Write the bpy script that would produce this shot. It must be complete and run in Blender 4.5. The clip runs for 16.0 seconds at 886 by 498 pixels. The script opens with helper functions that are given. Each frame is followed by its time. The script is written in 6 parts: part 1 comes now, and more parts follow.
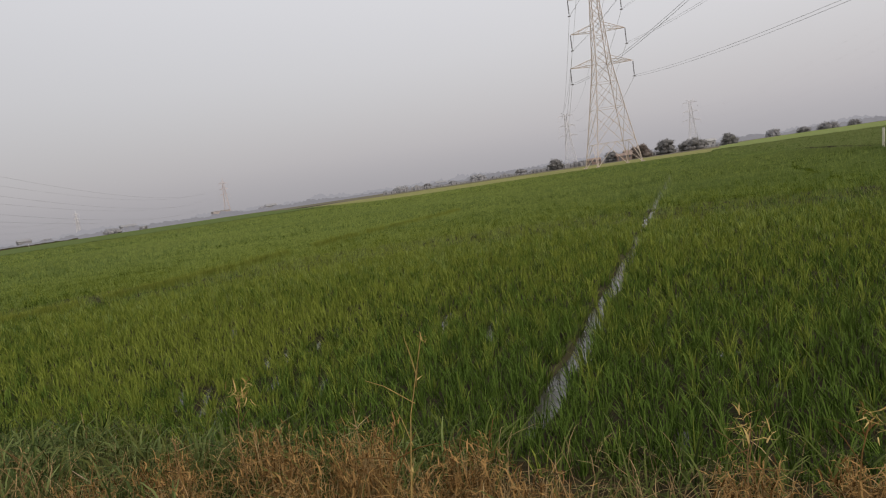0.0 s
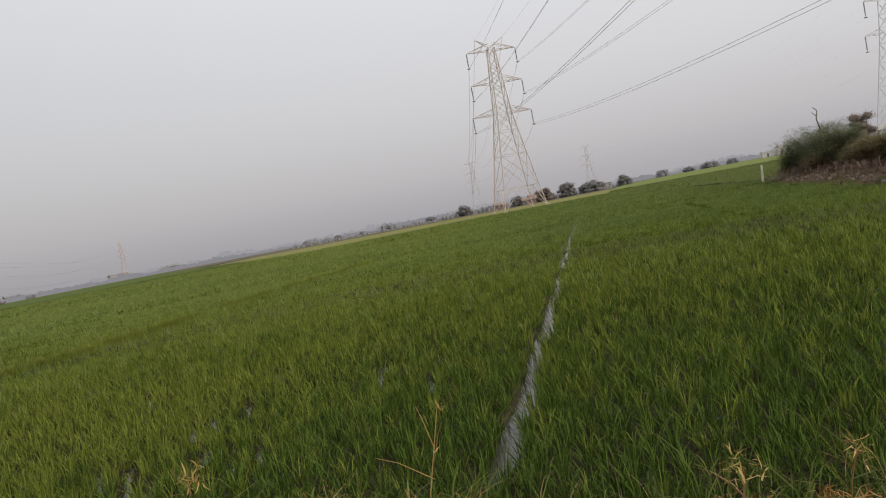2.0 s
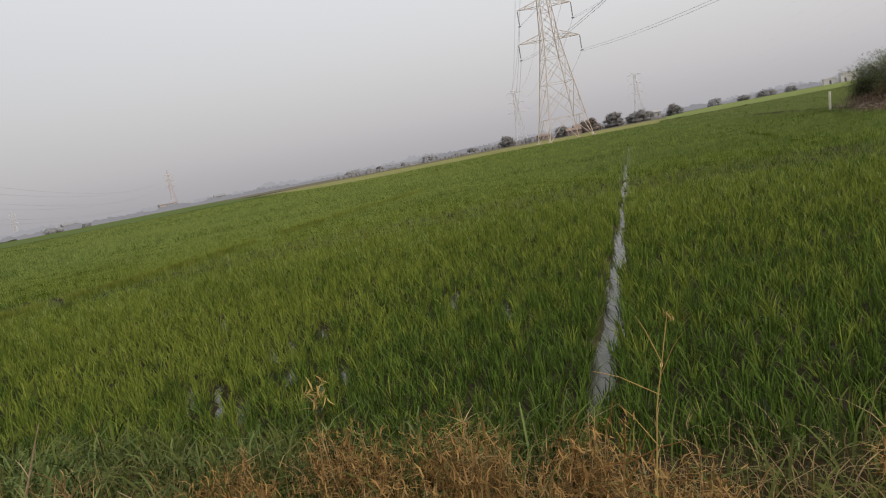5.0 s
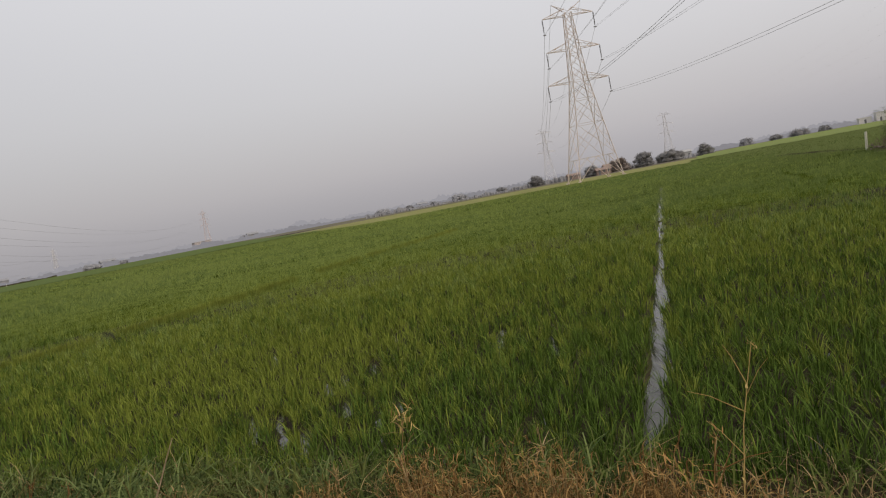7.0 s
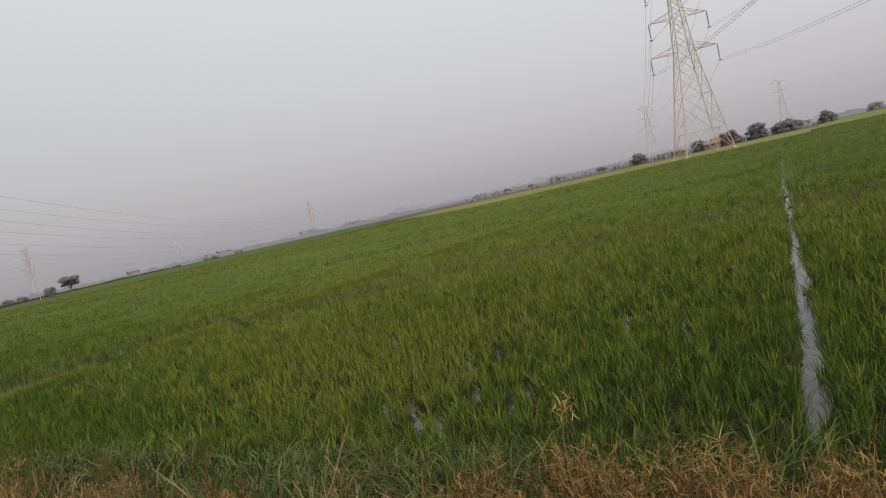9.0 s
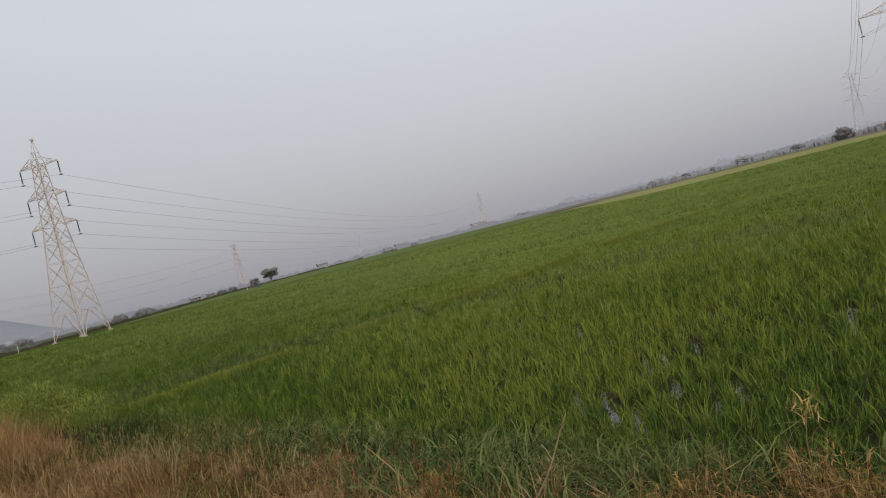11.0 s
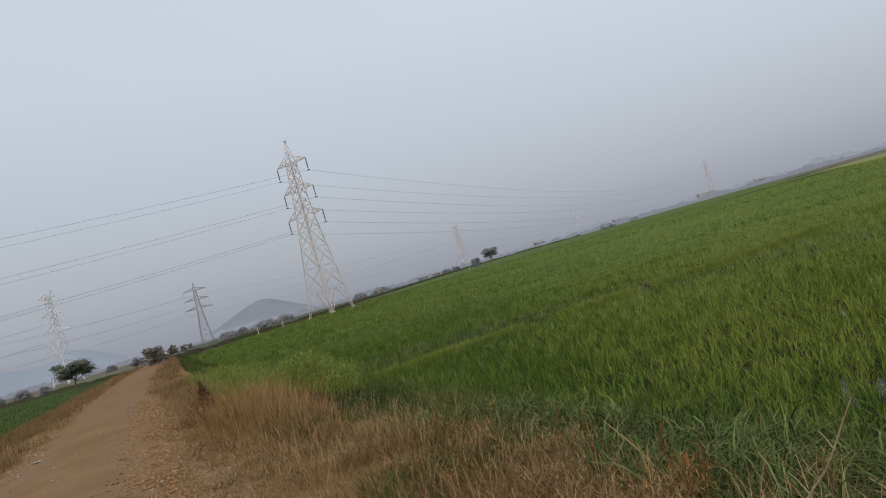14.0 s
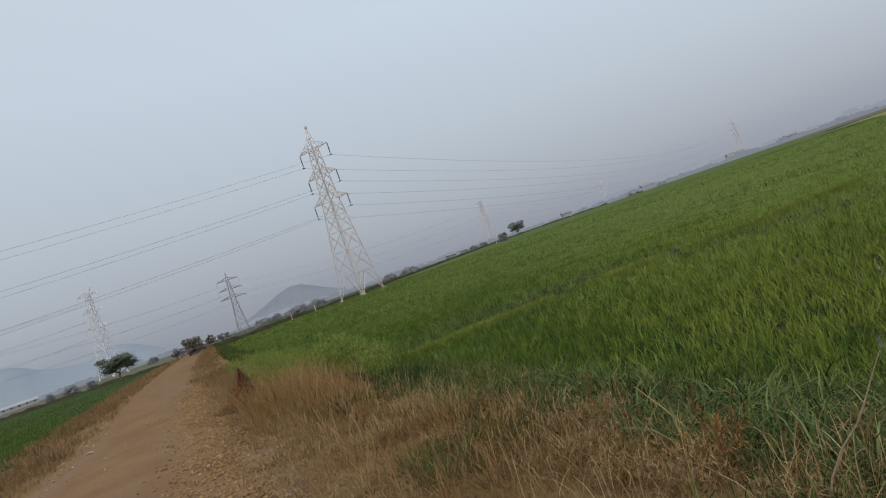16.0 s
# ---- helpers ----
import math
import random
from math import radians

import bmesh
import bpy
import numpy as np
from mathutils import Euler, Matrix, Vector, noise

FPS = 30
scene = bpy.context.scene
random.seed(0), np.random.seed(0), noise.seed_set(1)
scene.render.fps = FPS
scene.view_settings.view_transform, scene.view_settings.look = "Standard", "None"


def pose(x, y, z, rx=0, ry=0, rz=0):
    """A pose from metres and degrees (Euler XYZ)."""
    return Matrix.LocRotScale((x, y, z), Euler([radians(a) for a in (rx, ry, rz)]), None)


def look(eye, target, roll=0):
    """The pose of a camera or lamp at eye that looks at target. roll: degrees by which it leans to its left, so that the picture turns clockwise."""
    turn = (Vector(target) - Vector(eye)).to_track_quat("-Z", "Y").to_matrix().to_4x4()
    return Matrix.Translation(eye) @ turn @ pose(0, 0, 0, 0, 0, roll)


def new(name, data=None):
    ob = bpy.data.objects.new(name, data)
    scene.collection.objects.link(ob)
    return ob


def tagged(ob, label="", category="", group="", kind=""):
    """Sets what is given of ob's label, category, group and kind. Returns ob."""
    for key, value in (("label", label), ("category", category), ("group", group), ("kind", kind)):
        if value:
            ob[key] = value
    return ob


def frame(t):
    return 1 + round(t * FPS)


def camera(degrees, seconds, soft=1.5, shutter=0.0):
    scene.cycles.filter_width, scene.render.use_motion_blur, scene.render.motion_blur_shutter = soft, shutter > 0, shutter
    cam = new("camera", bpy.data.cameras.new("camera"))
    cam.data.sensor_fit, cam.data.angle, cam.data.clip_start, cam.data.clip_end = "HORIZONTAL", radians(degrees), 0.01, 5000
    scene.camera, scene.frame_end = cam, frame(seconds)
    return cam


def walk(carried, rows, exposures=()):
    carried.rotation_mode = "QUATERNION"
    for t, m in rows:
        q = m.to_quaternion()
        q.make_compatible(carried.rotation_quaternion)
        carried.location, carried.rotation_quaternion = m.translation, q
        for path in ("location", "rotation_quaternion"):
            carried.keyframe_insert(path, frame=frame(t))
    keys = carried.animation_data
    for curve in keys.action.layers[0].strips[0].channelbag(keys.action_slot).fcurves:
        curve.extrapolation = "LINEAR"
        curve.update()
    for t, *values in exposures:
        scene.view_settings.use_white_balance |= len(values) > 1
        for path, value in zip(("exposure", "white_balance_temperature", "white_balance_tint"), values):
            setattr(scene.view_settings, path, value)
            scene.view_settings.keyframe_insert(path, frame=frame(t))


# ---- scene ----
cam = camera(68.8, 16.0, soft=1.15)
PATH = [
    (0, (0.155, -0.231, 2.038), (0.012, 1.754, 1.835), -8.4),
    (0.5, (0.093, -0.207, 2.036), (0.002, 1.782, 1.849), -6.8),
    (1, (-0.001, -0.185, 2.029), (-0.041, 1.802, 1.8), -5.5),
    (1.5, (-0.057, -0.161, 2.047), (-0.085, 1.823, 1.795), -7.2),
    (2, (-0.11, -0.11, 2.098), (0.037, 1.882, 1.998), -10.9),
    (2.5, (-0.172, -0.096, 2.091), (0.04, 1.892, 2.033), -12.5),
    (3, (-0.265, -0.064, 2.068), (-0.045, 1.922, 1.997), -9.8),
    (3.5, (-0.356, -0.019, 2.045), (-0.197, 1.968, 1.885), -8.7),
    (4, (-0.42, 0.014, 2.06), (-0.326, 2.002, 1.864), -10.1),
    (4.5, (-0.484, 0.04, 2.053), (-0.483, 2.023, 1.793), -11.4),
    (5, (-0.562, 0.1, 2.076), (-0.578, 2.08, 1.794), -10.9),
    (5.2, (-0.617, 0.102, 2.078), (-0.665, 2.086, 1.829), -10.9),
    (7.3, (-0.854, -0.266, 2.197), (-0.951, 1.726, 2.05), -10.8),
    (7.5, (-0.887, -0.24, 2.212), (-1.014, 1.749, 2.043), -11.2),
    (8, (-0.99, -0.238, 2.229), (-1.187, 1.744, 2.046), -12.6),
    (8.5, (-1.058, -0.233, 2.24), (-1.317, 1.743, 2.076), -13.3),
    (9, (-1.128, -0.231, 2.254), (-1.513, 1.727, 2.118), -12.7),
    (9.5, (-1.225, -0.231, 2.264), (-1.71, 1.707, 2.178), -12.0),
    (10, (-1.299, -0.218, 2.263), (-1.993, 1.656, 2.188), -13.9),
    (10.2, (-1.312, -0.213, 2.253), (-2.044, 1.647, 2.181), -14.0),
    (12.3, (-1.424, -0.246, 2.289), (-2.501, 1.438, 2.308), -15.0),
    (12.5, (-1.428, -0.265, 2.285), (-2.527, 1.406, 2.309), -15.1),
    (13, (-1.444, -0.268, 2.285), (-2.637, 1.338, 2.329), -15.1),
    (13.5, (-1.453, -0.288, 2.29), (-2.746, 1.237, 2.348), -15.4),
    (14, (-1.468, -0.293, 2.281), (-2.875, 1.127, 2.348), -15.9),
    (14.5, (-1.456, -0.33, 2.288), (-2.92, 1.031, 2.352), -16.7),
    (15, (-1.44, -0.368, 2.299), (-2.95, 0.942, 2.357), -17.1),
    (15.5, (-1.433, -0.352, 2.278), (-2.953, 0.947, 2.329), -17.6),
    (16, (-1.414, -0.309, 2.273), (-2.891, 1.039, 2.298), -19.1),
]
EXPOSURES = [(0, 0.20, 6700, 12), (1.0, 0.20, 6740, 12), (1.5, 0.3, 6700, 11), (2.0, 0.2, 6700, 11), (2.5, 0.05, 6700, 11), (3.0, 0.0, 6700, 10), (3.5, 0.12, 6700, 9), (4.5, 0.3, 6700, 9), (5, 0.32, 6700, 10), (7.5, 0.15, 6740, 12), (9, 0.20, 6680, 11), (10, 0.16, 6600, 10), (12.4, 0.15, 6180, 9), (14.5, 0.14, 5960, 7), (16, 0.13, 5880, 5)]
walk(cam, [(t, look(eye, target, roll)) for t, eye, target, roll in PATH], EXPOSURES)

# ---- world, sun ----
world = bpy.data.worlds.new("hazy_sky")
scene.world = world
world.use_nodes = True
wt = world.node_tree
wt.nodes.clear()
w_out = wt.nodes.new("ShaderNodeOutputWorld")
w_bg = wt.nodes.new("ShaderNodeBackground")
w_sky = wt.nodes.new("ShaderNodeTexSky")
w_sky.sky_type = "NISHITA"
w_sky.sun_disc = False
w_sky.sun_elevation, w_sky.sun_rotation = radians(38), radians(140)
w_sky.dust_density, w_sky.air_density = 6.0, 1.5
w_co = wt.nodes.new("ShaderNodeTexCoord")
w_sep = wt.nodes.new("ShaderNodeSeparateXYZ")
w_ramp = wt.nodes.new("ShaderNodeValToRGB")
HAZE = [(0.0, (0.375, 0.373, 0.403)), (0.06, (0.462, 0.459, 0.49)), (0.18, (0.575, 0.578, 0.608)),
        (0.36, (0.70, 0.71, 0.74)), (0.62, (0.74, 0.75, 0.77)), (1.0, (0.82, 0.83, 0.85))]
while len(w_ramp.color_ramp.elements) < len(HAZE):
    w_ramp.color_ramp.elements.new(0.5)
for el, (p, c) in zip(w_ramp.color_ramp.elements, HAZE):
    el.position, el.color = p, (*c, 1)
w_mul = wt.nodes.new("ShaderNodeMix")
w_mul.data_type = "RGBA"
w_mul.inputs["Factor"].default_value = 0.02
wt.links.new(w_co.outputs["Generated"], w_sep.inputs[0])
wt.links.new(w_sep.outputs["Z"], w_ramp.inputs[0])
wt.links.new(w_ramp.outputs[0], w_mul.inputs["A"])
wt.links.new(w_sky.outputs[0], w_mul.inputs["B"])
# the haze is a little brighter on the sun's side
w_side = wt.nodes.new("ShaderNodeMapRange")
w_side.inputs["From Min"].default_value, w_side.inputs["From Max"].default_value = -1.0, 1.0
w_side.inputs["To Min"].default_value, w_side.inputs["To Max"].default_value = 0.745, 1.0
wt.links.new(w_sep.outputs["X"], w_side.inputs["Value"])
wt.links.new(w_mul.outputs["Result"], w_bg.inputs[0])
wt.links.new(w_side.outputs[0], w_bg.inputs[1])
wt.links.new(w_bg.outputs[0], w_out.inputs[0])

sun = new("sun", bpy.data.lights.new("sun", "SUN"))
sun.data.energy, sun.data.angle, sun.data.color = 0.8, radians(18), (1.0, 0.9, 0.78)
sun.matrix_world = look((0, 0, 0), (-0.45, 0.55, -0.62))


# ---- materials ----
def material(name, a, b, scale=4.0, fine=60.0, rough=0.85, bump=0.3, island=0.0, metal=0.0, c=None, big=0.15, leaf=0.0, vec="Object", spec=0.3, along=0.0):
    """Two colours mixed by coarse and fine noise, a third in large patches; island: spread from piece to piece; leaf: share of light let through."""
    m = bpy.data.materials.new(name)
    m.use_nodes = True
    t = m.node_tree
    n, l = t.nodes, t.links
    p = n["Principled BSDF"]
    co = n.new("ShaderNodeTexCoord")
    n1, n2, n3 = (n.new("ShaderNodeTexNoise") for _ in range(3))
    for node, s, d in ((n1, scale, 4), (n2, fine, 3), (n3, big, 3)):
        node.inputs["Scale"].default_value, node.inputs["Detail"].default_value = s, d
        l.new(co.outputs[vec], node.inputs["Vector"])
    if along:
        # the large patches are drawn out along the track
        mp = n.new("ShaderNodeMapping")
        mp.vector_type = "TEXTURE"
        mp.inputs["Rotation"].default_value = (0, 0, radians(71))
        mp.inputs["Scale"].default_value = (1, along, 1)
        l.new(co.outputs[vec], mp.inputs["Vector"])
        l.new(mp.outputs[0], n3.inputs["Vector"])
    add = n.new("ShaderNodeMath")
    add.operation = "MULTIPLY_ADD"
    add.inputs[1].default_value, add.inputs[2].default_value = 0.5, 0.0
    l.new(n1.outputs["Fac"], add.inputs[0])
    add2 = n.new("ShaderNodeMath")
    add2.operation = "MULTIPLY_ADD"
    add2.inputs[1].default_value = 0.5
    l.new(n2.outputs["Fac"], add2.inputs[0])
    l.new(add.outputs[0], add2.inputs[2])
    ramp = n.new("ShaderNodeMapRange")
    ramp.inputs["From Min"].default_value, ramp.inputs["From Max"].default_value = 0.36, 0.64
    last = add2.outputs[0]
    if island:
        geo = n.new("ShaderNodeNewGeometry")
        mix_i = n.new("ShaderNodeMix")
        mix_i.inputs["Factor"].default_value = island
        l.new(last, mix_i.inputs["A"])
        l.new(geo.outputs["Random Per Island"], mix_i.inputs["B"])
        last = mix_i.outputs["Result"]
        ramp.inputs["From Min"].default_value, ramp.inputs["From Max"].default_value = 0.25, 0.75
    l.new(last, ramp.inputs["Value"])
    mix = n.new("ShaderNodeMix")
    mix.data_type = "RGBA"
    mix.inputs["A"].default_value, mix.inputs["B"].default_value = (*a, 1), (*b, 1)
    l.new(ramp.outputs[0], mix.inputs["Factor"])
    col = mix.outputs["Result"]
    if c is not None:
        r3 = n.new("ShaderNodeMapRange")
        r3.inputs["From Min"].default_value, r3.inputs["From Max"].default_value = 0.45, 0.68
        l.new(n3.outputs["Fac"], r3.inputs["Value"])
        mix3 = n.new("ShaderNodeMix")
        mix3.data_type = "RGBA"
        mix3.inputs["B"].default_value = (*c, 1)
        l.new(r3.outputs[0], mix3.inputs["Factor"])
        l.new(col, mix3.inputs["A"])
        col = mix3.outputs["Result"]
    l.new(col, p.inputs["Base Color"])
    p.inputs["Roughness"].default_value, p.inputs["Metallic"].default_value = rough, metal
    p.inputs["Specular IOR Level"].default_value = spec
    if bump:
        bp = n.new("ShaderNodeBump")
        bp.inputs["Strength"].default_value, bp.inputs["Distance"].default_value = bump, 0.02
        l.new(n2.outputs["Fac"], bp.inputs["Height"])
        l.new(bp.outputs[0], p.inputs["Normal"])
    if leaf:
        tr = n.new("ShaderNodeBsdfTranslucent")
        sh = n.new("ShaderNodeMixShader")
        sh.inputs[0].default_value = leaf
        l.new(col, tr.inputs[0])
        l.new(p.outputs[0], sh.inputs[1])
        l.new(tr.outputs[0], sh.inputs[2])
        l.new(sh.outputs[0], n["Material Output"].inputs[0])
    return m


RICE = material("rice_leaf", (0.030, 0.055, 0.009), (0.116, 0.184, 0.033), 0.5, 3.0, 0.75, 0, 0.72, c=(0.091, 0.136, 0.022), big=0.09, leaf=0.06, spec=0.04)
# greyed green: haze over the field across the track put into the colour
RICE_ACROSS = material("rice_leaf_across_hazed", (0.080, 0.120, 0.054), (0.136, 0.184, 0.088), 0.1, 0.8, 0.9, 0, 0.5, leaf=0.1, spec=0.0)
RICE_SHEET = material("rice_sheet", (0.092, 0.128, 0.046), (0.118, 0.154, 0.058), 0.25, 5.0, 1.0, 0.5, c=(0.106, 0.132, 0.046), big=0.03, spec=0.0)
# haze is put into these three leaf colours, paler than the near crop
RICE_FAR = material("rice_leaf_hazed", (0.118, 0.172, 0.052), (0.205, 0.262, 0.088), 0.06, 0.6, 0.9, 0, 0.5, c=(0.160, 0.194, 0.064), big=0.02, leaf=0.14, spec=0.0)
RICE_FAR_PALE = material("rice_leaf_hazed_pale", (0.178, 0.234, 0.060), (0.292, 0.354, 0.102), 0.06, 0.6, 0.9, 0, 0.5, leaf=0.14, spec=0.0)
RICE_BEYOND = material("rice_leaf_beyond_ridge_hazed", (0.165, 0.208, 0.074), (0.240, 0.284, 0.110), 0.06, 0.6, 0.9, 0, 0.5, leaf=0.14, spec=0.0)
# dark green: shade between the rice blades put into the colour
RICE_UNDER = material("rice_gap_shade", (0.030, 0.046, 0.006), (0.052, 0.070, 0.009), 0.25, 5.0, 1.0, 0.5, spec=0.0)
# darker copy of the rice leaf: shade low in the crop put into its colour
RICE_LOW = material("rice_lower_shaded", (0.020, 0.036, 0.006), (0.066, 0.104, 0.019), 0.5, 3.0, 0.8, 0, 0.7, leaf=0.04, spec=0.02)
RICE_RIDGE = material("rice_leaf_ridge", (0.135, 0.168, 0.030), (0.265, 0.300, 0.060), 0.7, 3.0, 0.75, 0, 0.5, leaf=0.12, spec=0.04)
RICE_YELLOW = material("rice_leaf_paler", (0.106, 0.141, 0.022), (0.233, 0.277, 0.048), 0.7, 3.0, 0.75, 0, 0.6, leaf=0.12, spec=0.04)
VERGE = material("verge_grass", (0.016, 0.028, 0.007), (0.110, 0.138, 0.036), 1.5, 8.0, 0.8, 0, 0.85, c=(0.108, 0.115, 0.034), big=0.5, leaf=0.15, spec=0.05)
VERGE_PALE = material("verge_grass_pale", (0.046, 0.074, 0.022), (0.165, 0.204, 0.070), 1.5, 8.0, 0.8, 0, 0.85, leaf=0.15, spec=0.05)
WEED = material("weed_leaf", (0.112, 0.150, 0.026), (0.260, 0.300, 0.070), 1.5, 8.0, 0.8, 0, 0.75, c=(0.15, 0.16, 0.042), big=0.4, leaf=0.2, spec=0.05)
DRY = material("dry_grass", (0.132, 0.077, 0.033), (0.410, 0.275, 0.134), 1.2, 9.0, 0.95, 0, 0.8, c=(0.230, 0.132, 0.056), big=0.6, leaf=0.12, spec=0.0)
DRY_STEMS = material("dry_orange_stems", (0.200, 0.115, 0.050), (0.460, 0.300, 0.145), 1.2, 9.0, 0.95, 0, 0.7, leaf=0.15, spec=0.0)
DRY_BROWN = material("dry_grass_brown", (0.148, 0.088, 0.043), (0.345, 0.220, 0.112), 0.8, 5.0, 0.95, 0, 0.6, c=(0.190, 0.125, 0.058), big=0.35, leaf=0.12, spec=0.0)
DRY_ORANGE = material("dead_grass_orange", (0.095, 0.050, 0.017), (0.400, 0.245, 0.095), 1.6, 9.0, 0.95, 0, 0.85, c=(0.235, 0.142, 0.058), big=0.9, leaf=0.12, spec=0.0)
DRY_RED = material("dry_weed_rust", (0.11, 0.046, 0.022), (0.26, 0.115, 0.045), 1.5, 9.0, 0.95, 0, 0.6, leaf=0.1, spec=0.0)
STRAW = material("straw", (0.22, 0.150, 0.070), (0.40, 0.30, 0.155), 3.0, 30.0, 0.9, 0.2, 0.6, spec=0.0)
DRY_STEM = material("dry_woody_stem", (0.30, 0.22, 0.14), (0.46, 0.36, 0.24), 6.0, 60.0, 0.9, 0.4, spec=0.05)
STRAW_YELLOW = material("yellow_straw", (0.30, 0.20, 0.070), (0.48, 0.36, 0.145), 3.0, 30.0, 0.9, 0.0, 0.6, spec=0.0)
ROAD = material("road_earth", (0.185, 0.110, 0.058), (0.250, 0.156, 0.086), 0.9, 22.0, 1.0, 0.25, c=(0.225, 0.146, 0.090), big=0.8, spec=0.0, along=9.0)
BANK = material("bank_earth", (0.17, 0.100, 0.045), (0.30, 0.190, 0.092), 1.5, 20.0, 1.0, 0.5, c=(0.15, 0.105, 0.048), big=0.5, spec=0.0)
# wet earth, its colour also darkened for shade under the verge grass
BANK_WET_SHADED = material("bank_wet_shaded_earth", (0.022, 0.018, 0.010), (0.050, 0.040, 0.022), 1.5, 20.0, 1.0, 0.8, spec=0.0)
MUD = material("field_mud", (0.018, 0.015, 0.009), (0.045, 0.037, 0.023), 2.0, 25.0, 0.9, 0.8, spec=0.04)
FALLOW = material("fallow_land", (0.125, 0.115, 0.084), (0.190, 0.172, 0.130), 0.02, 0.5, 1.0, 0.3, c=(0.125, 0.125, 0.082), big=0.006, spec=0.0)
STUBBLE = material("stubble", (0.185, 0.190, 0.075), (0.270, 0.262, 0.115), 0.08, 1.5, 1.0, 0.5, spec=0.0)
BUND = material("bund_earth", (0.030, 0.027, 0.018), (0.075, 0.062, 0.040), 0.4, 5.0, 1.0, 0.8, c=(0.045, 0.050, 0.022), big=0.1, spec=0.0)
MOUND = material("mound_earth", (0.085, 0.060, 0.042), (0.160, 0.115, 0.080), 0.8, 9.0, 1.0, 0.9, c=(0.07, 0.07, 0.03), big=0.3, spec=0.0)
STONE = material("stone", (0.26, 0.19, 0.13), (0.45, 0.36, 0.27), 6.0, 60.0, 0.9, 0.5)
RUBBLE_STONE = material("rubble_stone", (0.150, 0.115, 0.100), (0.290, 0.235, 0.205), 6.0, 60.0, 1.0, 0.5, spec=0.0)
WHITE = material("weathered_white_paint", (0.58, 0.56, 0.46), (0.74, 0.72, 0.60), 2.0, 30.0, 0.8, 0.2)
STEEL = material("galvanised_steel", (0.50, 0.415, 0.365), (0.63, 0.54, 0.485), 0.3, 4.0, 0.7, 0.0)
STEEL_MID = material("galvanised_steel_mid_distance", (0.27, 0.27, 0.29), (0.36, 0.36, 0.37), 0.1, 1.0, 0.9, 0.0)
# far steels lightened almost to sky tone: haze in the base colour
STEEL_FAR = material("galvanised_steel_hazed", (0.60, 0.59, 0.61), (0.68, 0.67, 0.68), 0.1, 1.0, 0.9, 0.0)
STEEL_RUST = material("rust_tinted_steel_hazed", (0.56, 0.48, 0.47), (0.62, 0.54, 0.53), 0.1, 1.0, 0.9, 0.0)
GLASS_INS = material("insulator_ceramic", (0.06, 0.055, 0.055), (0.13, 0.12, 0.12), 1.0, 12.0, 0.35, 0.0)
WIRE = material("aluminium_conductor", (0.24, 0.235, 0.24), (0.32, 0.315, 0.32), 0.2, 4.0, 0.6, 0.0)
# far wires carry haze as a lighter grey
WIRE_FAR = material("aluminium_conductor_hazed", (0.36, 0.36, 0.38), (0.42, 0.42, 0.44), 0.1, 1.0, 0.8, 0.0)
BARK = material("bark", (0.10, 0.075, 0.055), (0.20, 0.155, 0.115), 3.0, 20.0, 0.95, 0.6)
LEAF_BUSH = material("thorn_bush_leaf", (0.090, 0.124, 0.066), (0.240, 0.280, 0.145), 0.8, 5.0, 0.7, 0, 0.5, c=(0.26, 0.22, 0.125), big=0.45, leaf=0.4, spec=0.05)
LEAF_DRY_BUSH = material("withered_thorn_leaf", (0.150, 0.118, 0.066), (0.320, 0.265, 0.150), 0.8, 5.0, 0.8, 0, 0.5, c=(0.20, 0.20, 0.10), big=0.5, leaf=0.4, spec=0.0)
TWIG = material("dead_thorn_twigs", (0.115, 0.080, 0.062), (0.240, 0.175, 0.138), 1.5, 12.0, 1.0, 0, 0.6, spec=0.0)
# tree leaf colours are lightened towards sky grey to stand for haze
LEAF_MID = material("tree_leaf_lightly_hazed", (0.228, 0.224, 0.222), (0.310, 0.304, 0.300), 0.4, 2.0, 0.9, 0, 0.3, leaf=0.4, spec=0.0)
LEAF_FAR = material("tree_leaf_hazed", (0.278, 0.274, 0.282), (0.360, 0.355, 0.361), 0.2, 1.0, 1.0, 0, 0.25, leaf=0.4, spec=0.0)
LEAF_HAZE = material("tree_leaf_heavily_hazed", (0.40, 0.40, 0.42), (0.48, 0.48, 0.50), 0.1, 0.5, 1.0, 0, 0.2, leaf=0.4, spec=0.0)
LEAF_GREEN = material("tree_leaf_green_grey", (0.140, 0.155, 0.122), (0.225, 0.245, 0.190), 0.4, 2.0, 0.9, 0, 0.3, leaf=0.4, spec=0.0)
LEAF_RUST = material("tree_leaf_dark_brown", (0.160, 0.135, 0.112), (0.240, 0.208, 0.172), 0.6, 4.0, 0.9, 0, 0.3, leaf=0.3, spec=0.0)
LEAF_BROWN = material("tree_leaf_brown", (0.230, 0.190, 0.170), (0.320, 0.270, 0.240), 0.6, 4.0, 0.9, 0, 0.3, leaf=0.4, spec=0.0)
CLOD = material("dry_clods_and_chaff", (0.195, 0.112, 0.050), (0.370, 0.230, 0.108), 2.0, 20.0, 1.0, 0, 0.8, spec=0.0)
PLASTER = material("limewashed_plaster", (0.32, 0.32, 0.325), (0.40, 0.40, 0.40), 0.3, 4.0, 0.9, 0.2)
WHITEWASH = material("bright_whitewash", (0.56, 0.55, 0.53), (0.66, 0.65, 0.63), 0.3, 4.0, 0.9, 0.2)
# two far wall colours toned towards the horizon haze
PLASTER_HAZE = material("limewashed_plaster_hazed", (0.255, 0.255, 0.265), (0.30, 0.30, 0.31), 0.3, 4.0, 0.9, 0.1)
